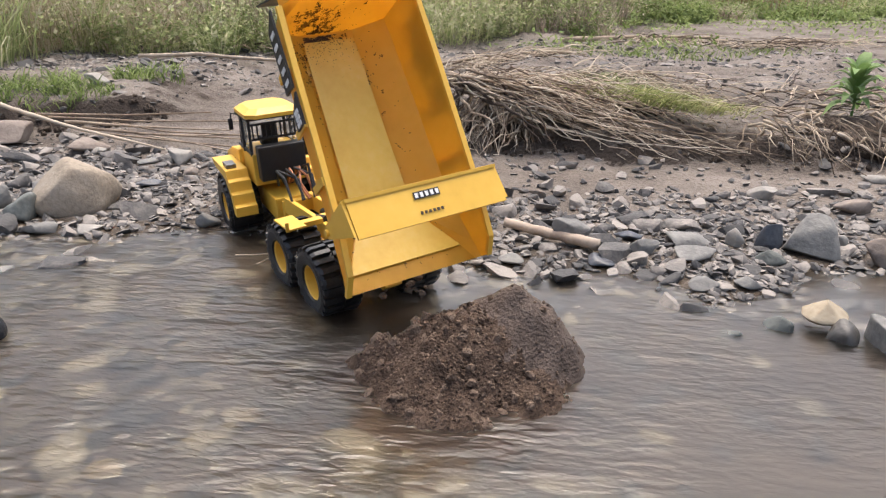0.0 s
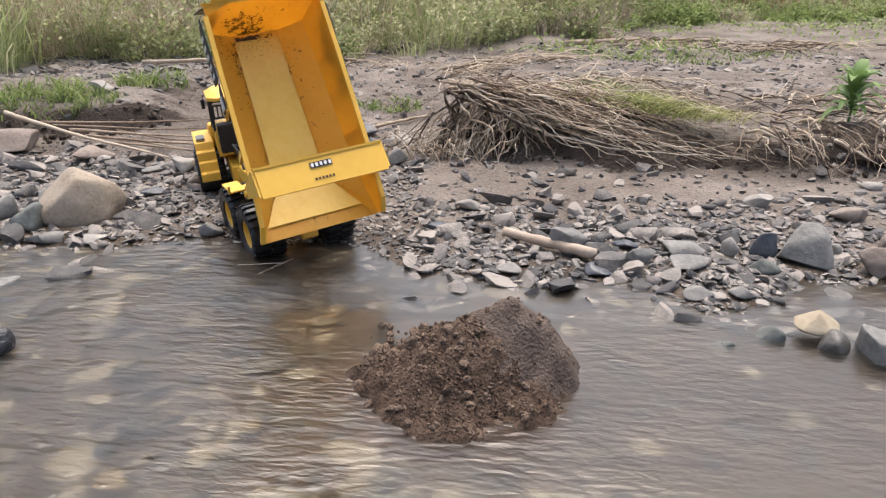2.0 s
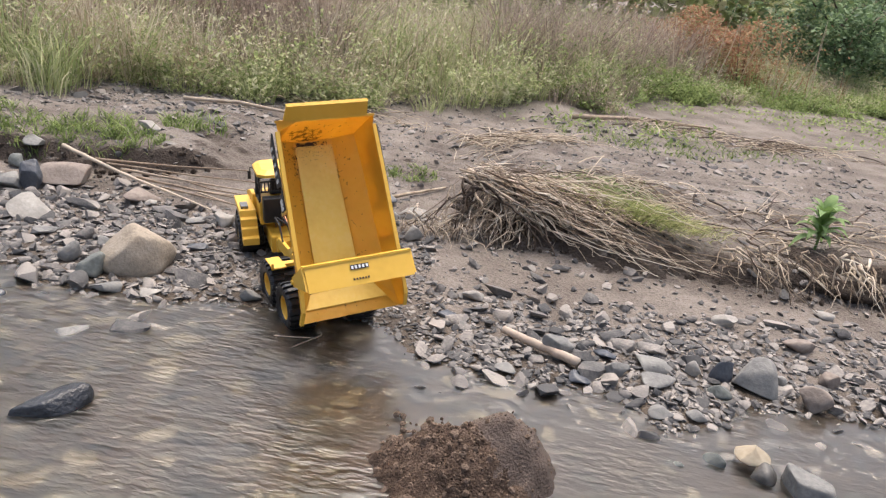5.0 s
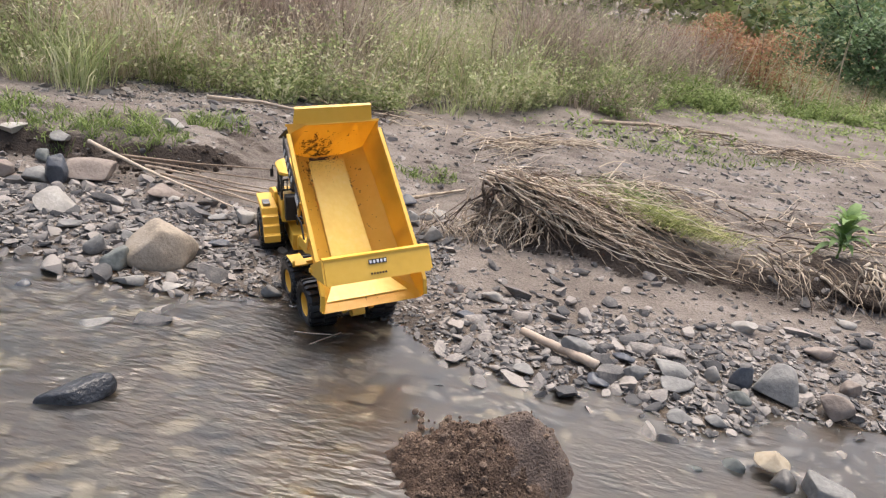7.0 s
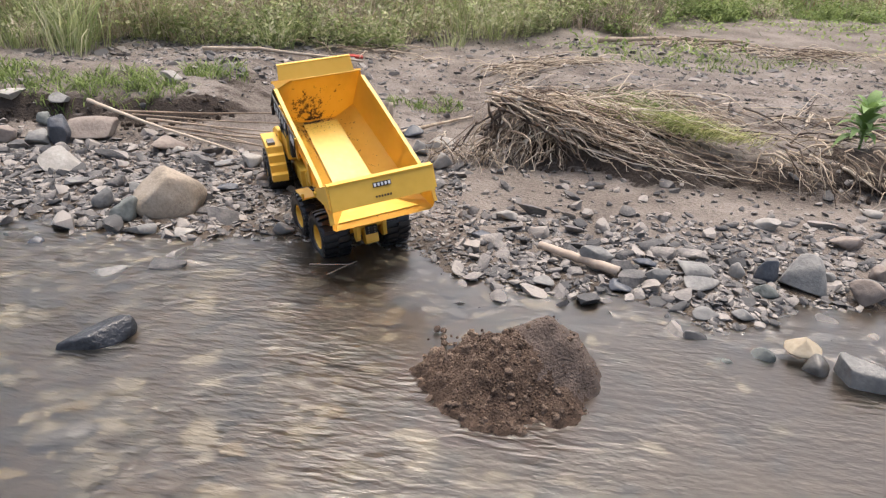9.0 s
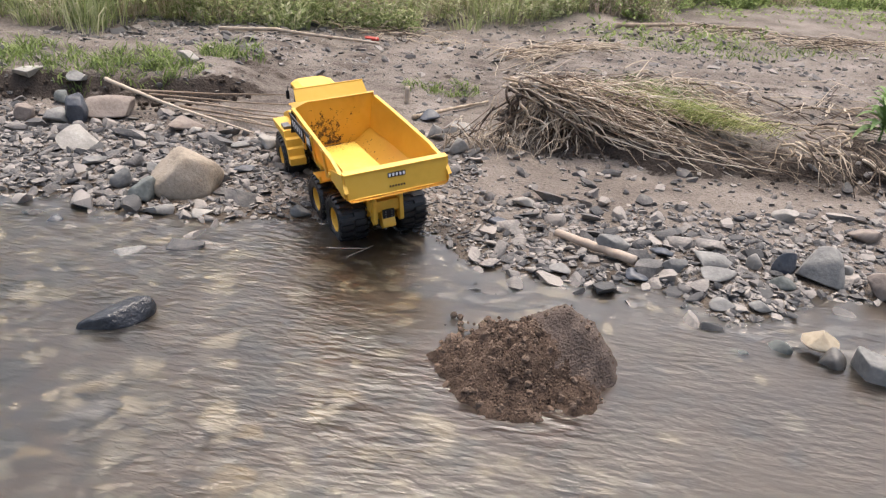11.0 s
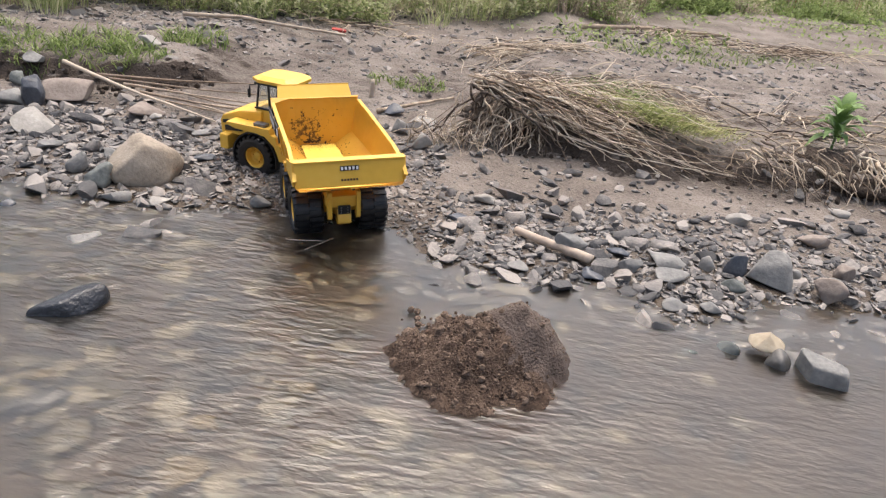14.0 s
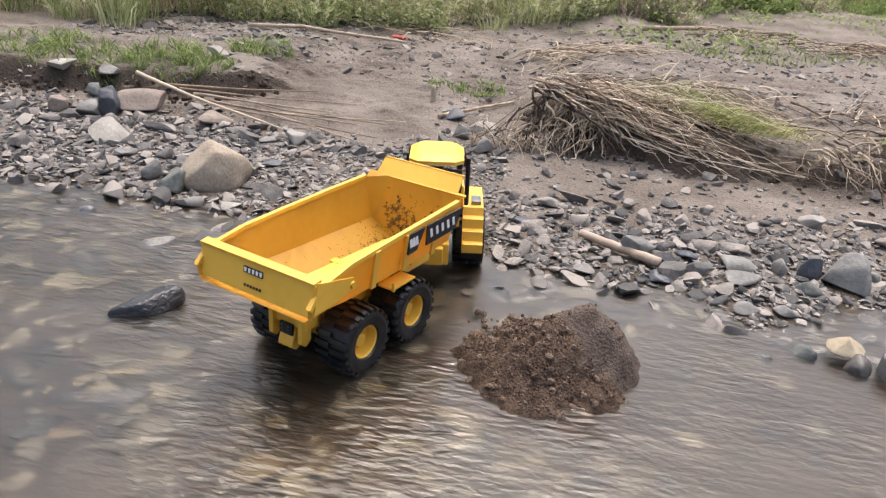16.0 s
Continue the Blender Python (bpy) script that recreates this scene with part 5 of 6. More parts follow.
    # one long stalk that arches out over the silt
    strand([(0.66, 2.46, 0.08), (0.84, 2.40, 0.105), (0.98, 2.36, 0.11), (1.06, 2.30, 0.085), (1.12, 2.24, 0.05)], 0.0022, 0.0012, REED)
    # the bank further downstream
    w = []
    for p in v:
        q = Vector(p * 2.4) + Vector((9, 0, 0))
        s = 1 + 0.40 * noise.noise(q) + 0.28 * noise.noise(q * 3.1) + 0.20 * noise.noise(q * 7)
        w.append((1.32 + p[0] * 0.44 * s, 2.52 + p[1] * 0.17 * s, 0.045 + p[2] * 0.080 * s))
    far = tagged(new("cut_bank", raw_mesh("cut_bank", w, f, BANK, True)), "dark crumbling earth bank with hanging rootlets", "earth bank")
    for k in range(130):
        a = (rng.uniform(0.88, 1.75), 2.44 + rng.gauss(0, 0.05), rng.uniform(0.09, 0.17))
        b = (a[0] + rng.uniform(-0.08, 0.12), 2.32 + rng.gauss(0, 0.04), rng.uniform(0.03, 0.08))
        b2 = bmesh.new()
        tube(b2, curve(a, b, 0.02, 0.009, 7, rng), rng.choice((0.0012, 0.0018, 0.003, 0.005)), 0.001, 5)
        part("root", b2, ROOT if k % 7 else REED, far, "", True)
    return mass


def blades(rng, spots, lo, hi, width, lean, curl=0.4):
    """Bent tapering blades: lists of vertices and faces."""
    verts, faces = [], []
    for x, y, z, scale in spots:
        h = rng.uniform(lo, hi) * scale
        a = rng.uniform(0, 2 * math.pi)
        dx, dy = math.cos(a), math.sin(a)
        le = abs(rng.gauss(0, lean)) * h
        w = width * rng.uniform(0.6, 1.3)
        t = a + rng.uniform(0.8, 2.3)
        wx, wy = math.cos(t) * w, math.sin(t) * w
        n = len(verts)
        for u, k in ((0, 1.0), (0.5, 0.8)):
            px, py, pz = x + dx * le * u ** 2, y + dy * le * u ** 2, z + h * u * (1 - 0.1 * curl * u)
            verts += [(px - wx * k, py - wy * k, pz), (px + wx * k, py + wy * k, pz)]
        verts.append((x + dx * le, y + dy * le, z + h * (1 - curl * min(0.6, le / h))))
        faces += [(n, n + 1, n + 3, n + 2), (n + 2, n + 3, n + 4)]
    return verts, faces


def arcs(rng, spots, width, droop=0.5):
    """Blades that rise from a spot and arch over: spots of x, y, z, dx, dy, height."""
    verts, faces = [], []
    for x, y, z, dx, dy, h in spots:
        w = width * rng.uniform(0.6, 1.3)
        t = rng.uniform(0, math.pi)
        wx, wy = math.cos(t) * w, math.sin(t) * w
        d = droop * rng.uniform(0.3, 1.4)
        n = len(verts)
        for u, k in ((0, 0.8), (0.4, 1.0), (0.75, 0.7)):
            px, py, pz = x + dx * u ** 1.6, y + dy * u ** 1.6, z + h * (u * (1 + 0.4 * d) - d * u ** 3)
            verts += [(px - wx * k, py - wy * k, pz), (px + wx * k, py + wy * k, pz)]
        verts.append((x + dx, y + dy, z + h * (1 - 0.6 * d)))
        faces += [(n, n + 1, n + 3, n + 2), (n + 2, n + 3, n + 5, n + 4), (n + 4, n + 5, n + 6)]
    return verts, faces


def leaves(rng, spots, size):
    """Small folded leaf blades."""
    verts, faces = [], []
    for x, y, z in spots:
        a, e = rng.uniform(0, 2 * math.pi), rng.uniform(-0.6, 0.9)
        l = size * rng.uniform(0.6, 1.5)
        d = Vector((math.cos(a) * math.cos(e), math.sin(a) * math.cos(e), math.sin(e)))
        s = Vector((-math.sin(a), math.cos(a), rng.uniform(-0.5, 0.5))) * l * 0.24
        p = Vector((x, y, z))
        n = len(verts)
        verts += [p, p + d * l * 0.45 + s, p + d * l, p + d * l * 0.45 - s]
        faces.append((n, n + 1, n + 2, n + 3))
    return verts, faces


def weed_line(x):
    return float(np.interp(x, [-6, -2.3, -1.9, -1.44, -0.72, -0.12, 0.63, 1.68, 2.94, 7], [2.7, 3.0, 3.26, 3.5, 4.15, 4.75, 5.4, 6.6, 7.0, 7.4]))


def build_tuft(x, y, r, count, hi, seed, material=GREEN, label="tuft of fresh green grass on the turf bank"):
    rng = random.Random(seed)
    spots = []
    for k in range(count):
        a, q = rng.uniform(0, 6.283), r * math.sqrt(rng.random())
        px, py = x + q * math.cos(a) * 1.3, y + q * math.sin(a) * 1.1
        if noise.noise(Vector((px * 14, py * 14, seed))) < rng.uniform(-0.35, 0.2):
            continue
        a = rng.uniform(0, 6.283)
        ln = hi * rng.uniform(0.3, 1.1)
        spots.append((px, py, ground_z(px, py) - 0.004, ln * math.cos(a), ln * math.sin(a), hi * rng.uniform(0.3, 1.0)))
    v, f = arcs(rng, spots, 0.0024, 0.6)
    return tagged(new("grass_tuft", raw_mesh("grass_tuft", v, f, material)), label, "grass", kind="stuff")


def build_plant(x, y):
    rng = random.Random(4)
    z = ground_z(x, y)
    plant = tagged(new("leafy_plant"), "fresh green broad-leaved plant on the earth bank", "plant")
    plant.matrix_basis = pose(x, y, z)
    bm = bmesh.new()
    tube(bm, [(0, 0, -0.02), (0.004, 0, 0.06), (0, 0.004, 0.13)], 0.005, 0.003, 8)
    part("stem", bm, LEAFY, plant)
    for k in range(26):
        a = k * 2.4
        e = 1.35 - 1.0 * (k / 26) + rng.uniform(-0.15, 0.15)
        zz = 0.14 - 0.09 * k / 26
        L = rng.uniform(0.08, 0.125)
        bm = bmesh.new()
        d = Vector((math.cos(a), math.sin(a), 0))
        s = Vector((-math.sin(a), math.cos(a), 0))
        rows = []
        for i in range(6):
            u = i / 5
            el = e - 0.65 * u * u
            p = Vector((0, 0, zz)) + d * (L * u * math.cos(e - 0.5 * u)) + Vector((0, 0, L * u * math.sin(el)))
            w = L * 0.17 * math.sin(math.pi * min(1, 0.08 + u * 0.92)) + 0.0006
            rows.append([bm.verts.new(p - s * w + Vector((0, 0, w * 0.35))), bm.verts.new(p), bm.verts.new(p + s * w + Vector((0, 0, w * 0.35)))])
        for r1, r2 in zip(rows, rows[1:]):
            bm.faces.new((r1[0], r1[1], r2[1], r2[0])), bm.faces.new((r1[1], r1[2], r2[2], r2[1]))
        part("leaf", bm, LEAFY, plant, "", True)
    return plant


def build_debris(x, y, rx, ry, seed, count=150):
    rng = random.Random(seed)
    bm = bmesh.new()
    for k in range(count):
        px, py = x + rng.gauss(0, rx), y + rng.gauss(0, ry)
        a = rng.gauss(0.1, 0.9)
        l = rng.uniform(0.06, 0.28)
        q = (px + l * math.cos(a), py - l * math.sin(a))
        z0 = ground_z(px, py) + abs(rng.gauss(0, 0.022))
        z1 = ground_z(*q) + abs(rng.gauss(0, 0.022))
        tube(bm, curve((px, py, z0), (q[0], q[1], z1), 0.015, 0.004, 5, rng), rng.choice((0.0015, 0.002, 0.004)), 0.001, 4)
    return tagged(new("flood_debris", finish("flood_debris", bm, ROOT)), "matted dry straw and roots left by flood water", "flood debris", kind="stuff")


def build_weeds():
    rng = random.Random(77)

    def spots(n, depth, back, x0=-4.6, x1=6.5, patch=None):
        out = []
        while len(out) < n:
            x = rng.uniform(x0, x1)
            y = weed_line(x) + back + depth * rng.random() ** 1.4 + 0.12 * math.sin(x * 7) + 0.1 * math.sin(x * 17)
            if patch is not None and noise.noise(Vector((x * 1.5 + patch, y * 1.5, patch))) < rng.uniform(-0.3, 0.3):
                continue
            ramp_ = 0.5 if x < 0 else 0.5 + 0.6 * min(2, x)
            s = 0.40 + 0.60 * max(0, min(1, (y - weed_line(x)) / ramp_)) + 0.25 * noise.noise(Vector((x * 1.4, y * 1.4, 0)))
            if x > 0.4:
                s *= max(0.5, 1 - 0.28 * (x - 0.4))
            out.append((x, y, ground_z(x, y) - 0.01, max(0.25, s)))
        return out

    def put(name, v, f, m, label):
        tagged(new(name, raw_mesh(name, v, f, m)), label, "weeds", kind="stuff")
    # the bank is overgrown clump by clump, each of one kind, with dark gaps between
    kinds = {k: ([], [], []) for k in ("grass", "straw", "leafy", "fresh", "thicket")}
    made = 0
    while made < 1350:
        x = rng.uniform(-4.4, 6.2)
        back = 3.0 * rng.random() ** 1.35
        y = weed_line(x) + back - 0.05 + 0.12 * math.sin(x * 7) + 0.1 * math.sin(x * 17)
        n1, n2 = noise.noise(Vector((x * 1.1, y * 1.1, 4))), noise.noise(Vector((x * 0.8 + 30, y * 0.8, 9)))
        rise = max(0, min(1, back / (0.5 if x < 0 else 0.5 + 0.6 * min(2, x))))
        h = (0.16 + 0.46 * rise) * rng.uniform(0.7, 1.35) * (1 if x < 0.4 else max(0.55, 1 - 0.22 * (x - 0.4)))
        if back > 0.75 and x < 1.6 and n2 > -0.12:
            kind = "thicket"
            h *= 1.35
        elif x > 0.3 and back < 1.3:
            kind = "fresh" if n1 > 0.05 or rng.random() < 0.3 else rng.choice(("leafy", "leafy", "grass", "straw", "thicket"))
            h *= rng.uniform(0.5, 1.2)
        else:
            kind = "straw" if n1 > 0.02 else "leafy" if n1 > -0.30 else "grass"
            if rng.random() < 0.25:
                kind = rng.choice(("straw", "leafy", "grass"))
        r = rng.uniform(0.07, 0.20)
        z = ground_z(x, y) - 0.01
        arc, leaf, head = kinds[kind]
        for k in range({"grass": 46, "straw": 60, "leafy": 16, "fresh": 12, "thicket": 62}[kind]):
            a, q = rng.uniform(0, 6.283), r * math.sqrt(rng.random()) * 0.7
            out = h * rng.uniform(0.1, 0.75)
            hh = h * rng.uniform(0.45, 1.1)
            px, py = x + q * math.cos(a), y + q * math.sin(a)
            a += rng.gauss(0, 0.7)
            dx, dy = out * math.cos(a), out * math.sin(a)
            arc.append((px, py, z, dx, dy, hh))
            if kind in ("straw", "thicket") and rng.random() < 0.6:
                for _ in range(3):
                    u = rng.uniform(0.7, 1.0)
                    head.append((px + dx * u, py + dy * u, z + hh * u * 0.85 + rng.gauss(0, 0.008)))
            if kind in ("leafy", "fresh"):
                for _ in range(17 if kind == "leafy" else 20):
                    u = rng.random() ** 0.7
                    leaf.append((px + dx * u + rng.gauss(0, 0.022), py + dy * u + rng.gauss(0, 0.022), z + hh * u + rng.gauss(0, 0.014)))
        made += 1
    for kind, m, name, label, wide, size in (("grass", WEED, "green_grass", "arching green and olive grass of the far bank", 0.0024, 0), ("straw", STRAW, "dry_grass", "dry straw-coloured seeding grass", 0.0019, 0.016), ("leafy", WEED, "leafy_weeds", "leafy olive-green weeds of the far bank", 0.0018, 0.026),
                                             ("fresh", GREEN, "fresh_weeds", "low fresh green weeds at the bank's foot", 0.002, 0.026), ("thicket", THICKET, "dead_thicket", "tangled brown dead stems behind the grass", 0.0022, 0.018)):
        arc, leaf, head = kinds[kind]
        v, f = arcs(rng, arc, wide, 0.55)
        if size:
            v2, f2 = leaves(rng, leaf + head, size)
            n = len(v)
            v, f = v + v2, f + [tuple(a + n for a in q) for q in f2]
        put(name, v, f, m, label)
    # single leaning stems over it all
    v, f = arcs(rng, [(x, y, z, rng.gauss(0, 0.16), rng.gauss(0, 0.1), rng.uniform(0.3, 0.75) * s) for x, y, z, s in spots(2600, 2.2, 0.1)], 0.0022, 0.35)
    put("weed_stems", v, f, STALK, "leaning olive-brown stems of the weeds")
    # rust-red patch and the dark bush behind it
    pts = []
    for k in range(9000):
        x, y = rng.gauss(1.75, 0.36), rng.uniform(7.4, 8.4)
        pts.append((x, y, ground_z(x, y) + 0.1 + rng.random() * (0.55 + 0.1 * math.sin(x * 9))))
    v, f = leaves(rng, pts, 0.032)
    put("rust_weeds", v, f, RUST, "rust-red dried weeds")
    st = [(rng.gauss(1.75, 0.45), rng.uniform(7.2, 8.6)) for k in range(350)]
    v, f = blades(rng, [(x, y, ground_z(x, y), 1) for x, y in st], 0.2, 0.55, 0.004, 0.5)
    put("rust_stems", v, f, RUST, "rust-red dried stems")
    # green patches that creep out over the silt
    pts = []
    for k in range(46):
        cx, cy = rng.uniform(0.2, 4.5), rng.uniform(4.3, 7.0)
        if cy > weed_line(cx) + 0.2:
            continue
        for j in range(90):
            x, y = cx + rng.gauss(0, 0.13), cy + rng.gauss(0, 0.12)
            pts.append((x, y, ground_z(x, y) + abs(rng.gauss(0, 0.03))))
    v, f = leaves(rng, pts, 0.032)
    put("creeping_weeds", v, f, GREEN, "patches of low green weeds on the silt")
    # bare dry stalks
    for k in range(26):
        x = rng.uniform(-1.2, 2.6)
        y = weed_line(x) + rng.uniform(0.1, 0.9)
        z = ground_z(x, y)
        h = rng.uniform(0.5, 0.95)
        b = bmesh.new()
        tube(b, curve((x, y, z), (x + rng.gauss(0, 0.09), y + rng.gauss(0, 0.08), z + h), 0, 0.006, 8, rng), 0.005, 0.002, 5)
        tagged(new("dry_stalk", finish("dry_stalk", b, STRAW if k % 3 else ROOT)), "bare dry stalk standing in the weeds", "stalk", "dry stalks")
    for bx, by, r, hh, num in ((3.55, 9.3, 0.9, 1.3, 14000), (4.6, 10.2, 1.3, 1.6, 10000), (6.6, 9.6, 1.6, 1.9, 9000)):
        pts = []
        lumps = [(bx + rng.gauss(0, r * 0.5), by + rng.gauss(0, r * 0.35), rng.uniform(0.2, hh), rng.uniform(0.25, 0.5)) for _ in range(22)]
        for k in range(num):
            a, b, c, q = rng.choice(lumps)
            d = Vector((rng.gauss(0, 1), rng.gauss(0, 1), rng.gauss(0, 1))).normalized() * q * rng.uniform(0.75, 1.05)
            pts.append((a + d.x, b + d.y, max(0.15, c + d.z)))
        v, f = leaves(rng, pts, 0.06)
        bush = tagged(new("bush"), "dark green leafy bush behind the weeds", "bush", "bushes")
        bush.matrix_basis = pose(bx, by, ground_z(bx, by))
        o = new("crown", raw_mesh("crown", v, f, BUSH))
        o.parent = bush
        o.matrix_basis = pose(-bx, -by, -ground_z(bx, by))
        b2 = bmesh.new()
        for k in range(7):
            tube(b2, [(rng.gauss(0, 0.1), rng.gauss(0, 0.1), -0.1), (rng.gauss(0, 0.3), rng.gauss(0, 0.3), hh * 0.5), (rng.gauss(0, 0.6), rng.gauss(0, 0.4), hh)], 0.02, 0.005, 6)
        tagged(part("stems", b2, ROOT, bush), kind="stuff")
    # a wall of far scrub that closes the view
    pts = []
    for k in range(42000):
        x = rng.uniform(-16, 22)
        y = 12 + 3 * rng.random() + 0.06 * x
        pts.append((x, y, ground_z(x, y) + rng.random() ** 1.3 * (2.0 + 0.5 * math.sin(x * 1.3))))
    v, f = leaves(rng, pts, 0.24)
    put("far_scrub", v, f, WEED, "far green scrub closing the valley")


def scatter_clods(owner, spots_, seed, lo=0.006, hi=0.022):
    rng = random.Random(seed)
    protos = [clod_mesh(500 + k) for k in range(5)]
    for m in protos:
        m.materials[0] = BANK
    for k, (x, y, z) in enumerate(spots_):
        r = rng.uniform(lo, hi)
        o = new("clod", protos[k % 5])
        o.parent = owner
        o.matrix_basis = pose(x, y, z + r * 0.2, rng.uniform(0, 360), rng.uniform(0, 360), 0) @ Matrix.Diagonal((r, r * 0.9, r * 0.7, 1))


crng = random.Random(9)
roots = build_roots()
edge_spots = []
for k in range(70):
    x = crng.uniform(0.1, 1.9)
    y = 2.39 - 0.05 * x + crng.gauss(0, 0.03)
    edge_spots.append((x, y, ground_z(x, y)))
scatter_clods(roots, edge_spots, 1, 0.005, 0.014)
turf = []
for k in range(110):
    x = crng.uniform(-2.1, -1.0)
    y = float(np.interp(x, [-1.9, -1.5, -1.2, -1.0], [2.33, 2.39, 2.47, 2.60])) + crng.gauss(0, 0.035)
    turf.append((x, y, ground_z(x, y)))
scatter_clods(ground, turf, 2, 0.005, 0.018)
build_plant(1.235, 2.60)
for k, (x, y, r, n, h) in enumerate(((-1.86, 2.55, 0.13, 260, 0.075), (-1.62, 2.52, 0.10, 170, 0.065), (-1.45, 2.62, 0.13, 280, 0.085), (-1.30, 2.60, 0.08, 130, 0.07), (-1.19, 2.88, 0.09, 170, 0.08), (-2.1, 2.6, 0.15, 220, 0.07),
                                     (-0.40, 2.90, 0.06, 60, 0.055), (-0.27, 2.93, 0.07, 80, 0.05), (0.91, 4.05, 0.20, 150, 0.06), (1.20, 4.25, 0.16, 110, 0.06), (0.58, 4.1, 0.18, 110, 0.07), (1.55, 4.3, 0.16, 70, 0.05))):
    build_tuft(x, y, r * 1.15, int(n * 2.6), h * 0.85, 50 + k)
for k, (x, y, n, h, m) in enumerate(((0.48, 2.60, 620, 0.08, FLAT), (0.63, 2.53, 700, 0.08, FLAT), (0.40, 2.86, 220, 0.06, GREEN), (0.56, 2.78, 260, 0.07, GREEN), (0.58, 2.62, 300, 0.07, GREEN), (0.36, 2.70, 260, 0.06, FLAT), (0.75, 2.50, 260, 0.07, FLAT))):
    grng = random.Random(90 + k)
    spots_ = []
    for _ in range(n):
        px, py = x + grng.gauss(0, 0.07), y + grng.gauss(0, 0.05)
        pz = max(ground_z(px, py), 0.215 - 0.10 * max(0, px) - 0.22 * max(0, py - 2.6))
        an = grng.gauss(-0.5, 0.7)
        ln = grng.uniform(0.03, 0.11)
        spots_.append((px, py, pz + 0.012, ln * math.cos(an), ln * math.sin(an), h * grng.uniform(0.2, 0.8)))
    v_, f_ = arcs(grng, spots_, 0.0016, 0.9)
    tagged(new("grass_tuft", raw_mesh("grass_tuft", v_, f_, m)), "flattened yellow-green grass on the root bank", "grass", kind="stuff")
build_debris(0.05, 3.55, 0.16, 0.10, 1)
build_debris(1.55, 4.55, 0.2, 0.12, 2)
build_debris(0.95, 4.75, 0.15, 0.08, 3, 80)
build_debris(0.55, 2.85, 0.2, 0.10, 4, 90)
build_debris(1.2, 2.75, 0.25, 0.12, 5, 110)
build_debris(-0.75, 3.75, 0.25, 0.08, 6, 60)
build_weeds()
scatter_bed()
scatter_shingle()


# ---- what moves ----
# seconds, x, y, heading, pitch, roll of the truck
DRIVE = [(0.0, -0.075, 1.418, 129.5, 0.2, -3.9), (0.5, -0.112, 1.442, 128.0, 1.0, -3.5), (1.0, -0.194, 1.560, 125.5, 1.8, -4.8), (1.5, -0.289, 1.704, 126.0, 1.9, -5.8),
         (2.0, -0.300, 1.719, 127.0, 1.6, -5.8), (3.0, -0.299, 1.718, 127.0, 1.5, -5.8), (5.0, -0.299, 1.718, 127.0, 1.5, -5.8), (8.0, -0.299, 1.718, 127.0, 1.5, -5.7), (10.0, -0.299, 1.718, 126.8, 1.4, -5.4),
         (11.5, -0.298, 1.720, 126.2, 1.0, -4.9), (12.0, -0.293, 1.723, 123.3, 0.9, -4.3), (12.5, -0.295, 1.728, 119.0, 1.0, -3.1), (13.0, -0.293, 1.723, 118.4, 1.0, -2.7),
         (13.5, -0.293, 1.722, 118.3, 1.1, -2.8), (14.0, -0.287, 1.710, 117.3, 1.8, -2.8), (14.5, -0.224, 1.601, 104.8, 2.0, -1.8), (15.0, -0.188, 1.418, 91.4, 1.3, -3.4), (15.5, -0.202, 1.250, 76.0, 1.0, -3.2), (16.0, -0.228, 1.110, 68.0, 0.6, -1.2)]
TIP = [(0.0, 61.5), (1.0, 62.0), (4.6, 62.0), (5.2, 60.5), (6.5, 49.0), (7.0, 44.0), (7.5, 38.9), (8.0, 33.6), (8.5, 28.6), (9.0, 23.6), (9.5, 18.8), (10.5, 9.0), (11.3, 1.5), (11.7, 0.0), (12.5, 0.0), (16.0, 0.0)]
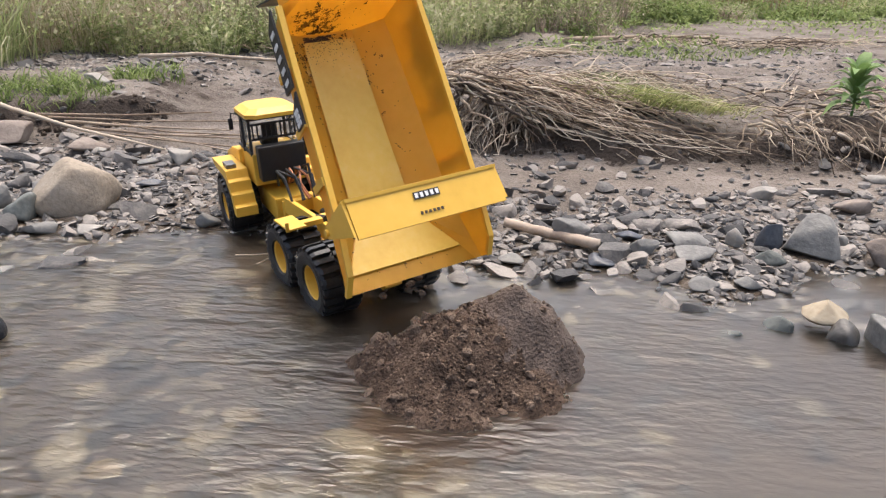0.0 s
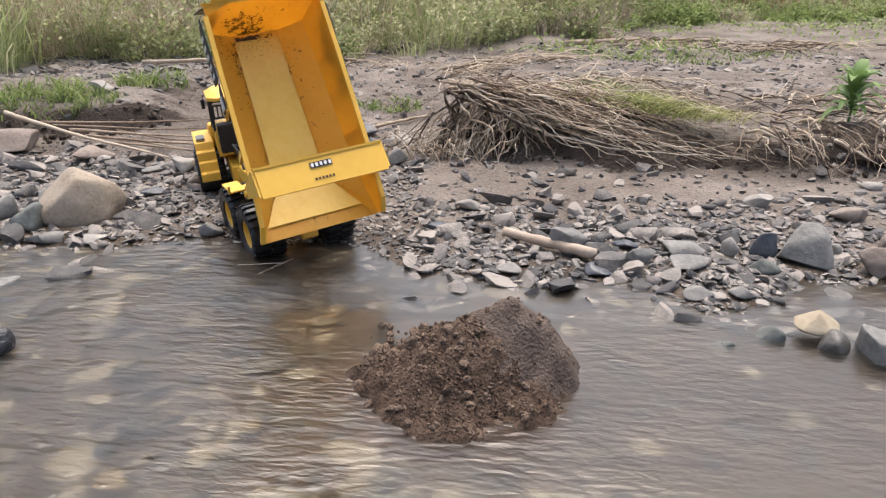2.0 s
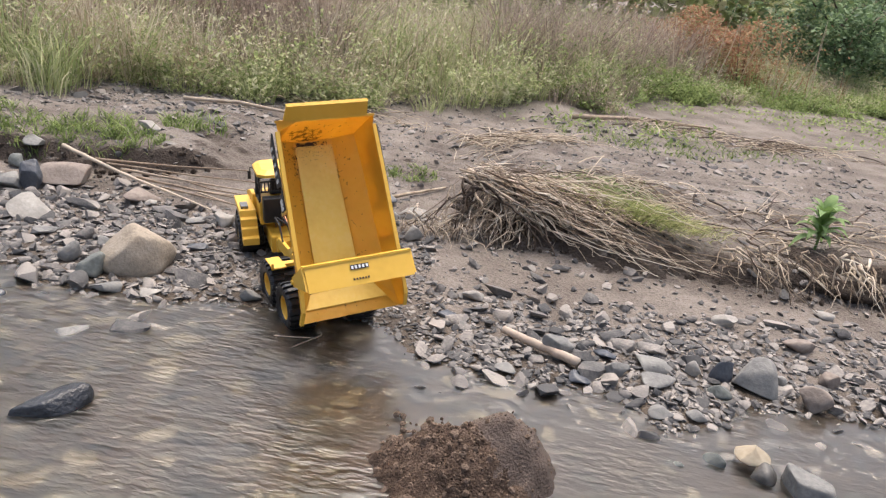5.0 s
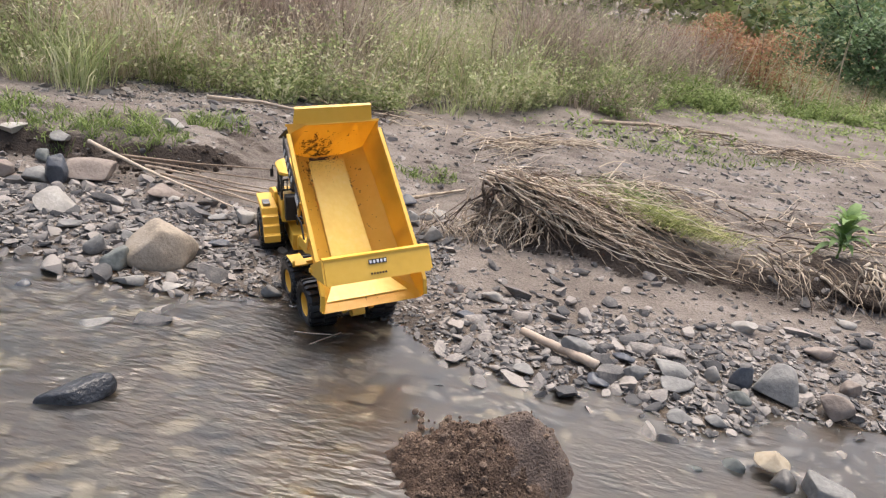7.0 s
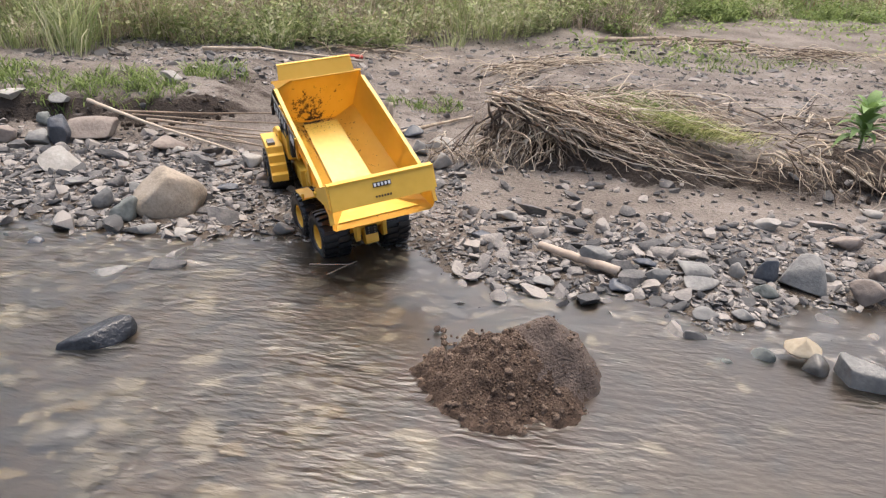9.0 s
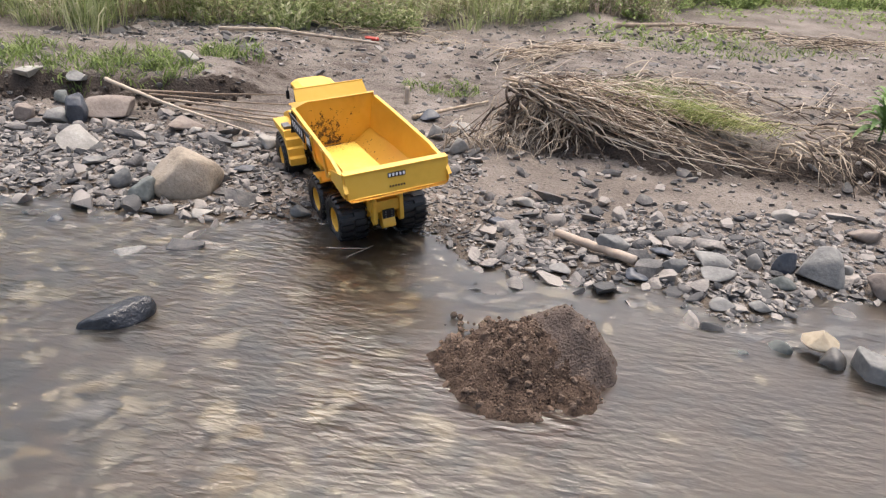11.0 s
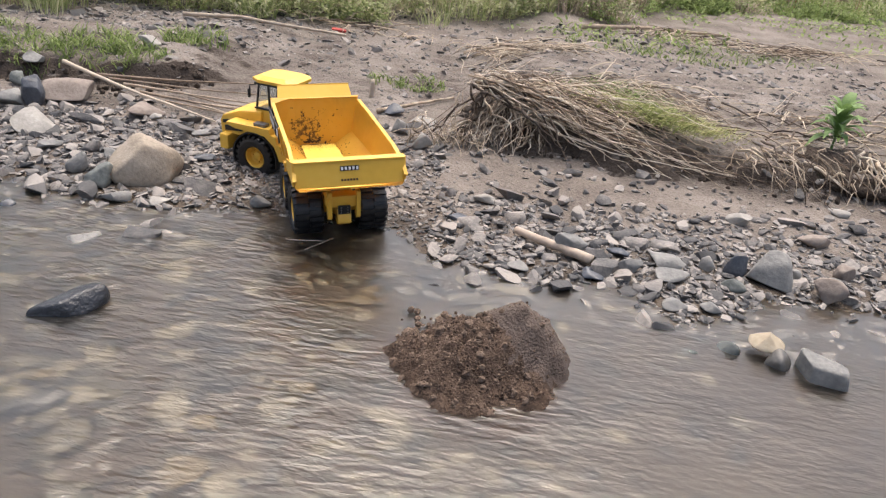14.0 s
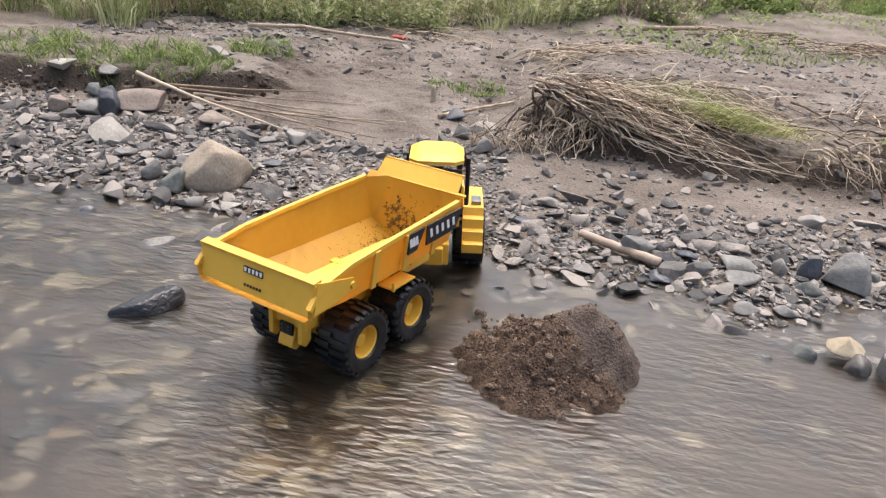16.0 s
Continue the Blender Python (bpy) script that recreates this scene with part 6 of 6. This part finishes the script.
GATE = [(0.0, 87.5), (1.0, 87.0), (4.6, 86.0), (5.2, 84.0), (6.5, 67.0), (7.0, 60.0), (7.5, 52.7), (8.0, 45.0), (8.5, 37.8), (9.0, 30.8), (9.5, 22.0), (10.0, 14.0), (10.6, 4.0), (11.0, 0.0), (12.5, 0.0), (16.0, 0.0)]
STEER = [(0.0, -6.0), (1.0, -8.0), (1.6, -10.0), (3.0, -8.0), (9.5, -8.0), (11.5, 0.0), (12.0, 9.0), (12.25, 26.0), (12.5, 42.0), (13.0, 46.0), (14.0, 47.5), (14.5, 45.0), (15.0, 44.0), (15.5, 33.0), (16.0, 33.0)]


def between(rows, t):
    return [float(np.interp(t, [r[0] for r in rows], [r[k] for r in rows])) for k in range(1, len(rows[0]))]


def motions():
    # nose up is a negative turn about y, for x points ahead
    walk(truck, [(t, pose(x, y, -0.012, 0, 0, h) @ pose(0, 0, 0, 0, -p, 0) @ pose(0, 0, 0, r, 0, 0)) for t, x, y, h, p, r in DRIVE])
    walk(bed, [(t, pose(HINGE[0], 0, HINGE[1], 0, -a, 0)) for t, a in TIP])
    walk(gate, [(t, pose(PIVOT[0] - HINGE[0], 0, PIVOT[1] - HINGE[1], 0, a, 0)) for t, a in GATE])
    walk(front, [(t, pose(HITCH, 0, 0, 0, 0, a)) for t, a in STEER])
    # the wheels roll as far as the truck goes
    times = [k * 0.125 for k in range(129)]
    rolled, far = [], 0.0
    last = between(DRIVE, 0.0)
    for t in times:
        now = between(DRIVE, t)
        h = radians(now[2])
        far += (now[0] - last[0]) * math.cos(h) + (now[1] - last[1]) * math.sin(h)
        rolled.append(math.degrees(far / WHEEL_R))
        last = now
    for w in rear_wheels:
        x, y = w.matrix_basis.translation[:2]
        walk(w, [(t, pose(x, y, WHEEL_Z) @ pose(0, 0, 0, 0, a, 0)) for t, a in zip(times, rolled)])
    for w, s in front_wheels:
        walk(w, [(t, pose(HITCH, 0, 0, 0, 0, between(STEER, t)[0]) @ pose(FRONT_AXLE, s * 0.081, WHEEL_Z) @ pose(0, 0, 0, 0, a, 0)) for t, a in zip(times, rolled)])
    # the stream runs from left to right
    walk(water, [(0.0, pose(0, 0, 0)), (8.0, pose(1.6, 0, 0)), (16.0, pose(3.2, 0, 0))])
    falling_motion()


motions()
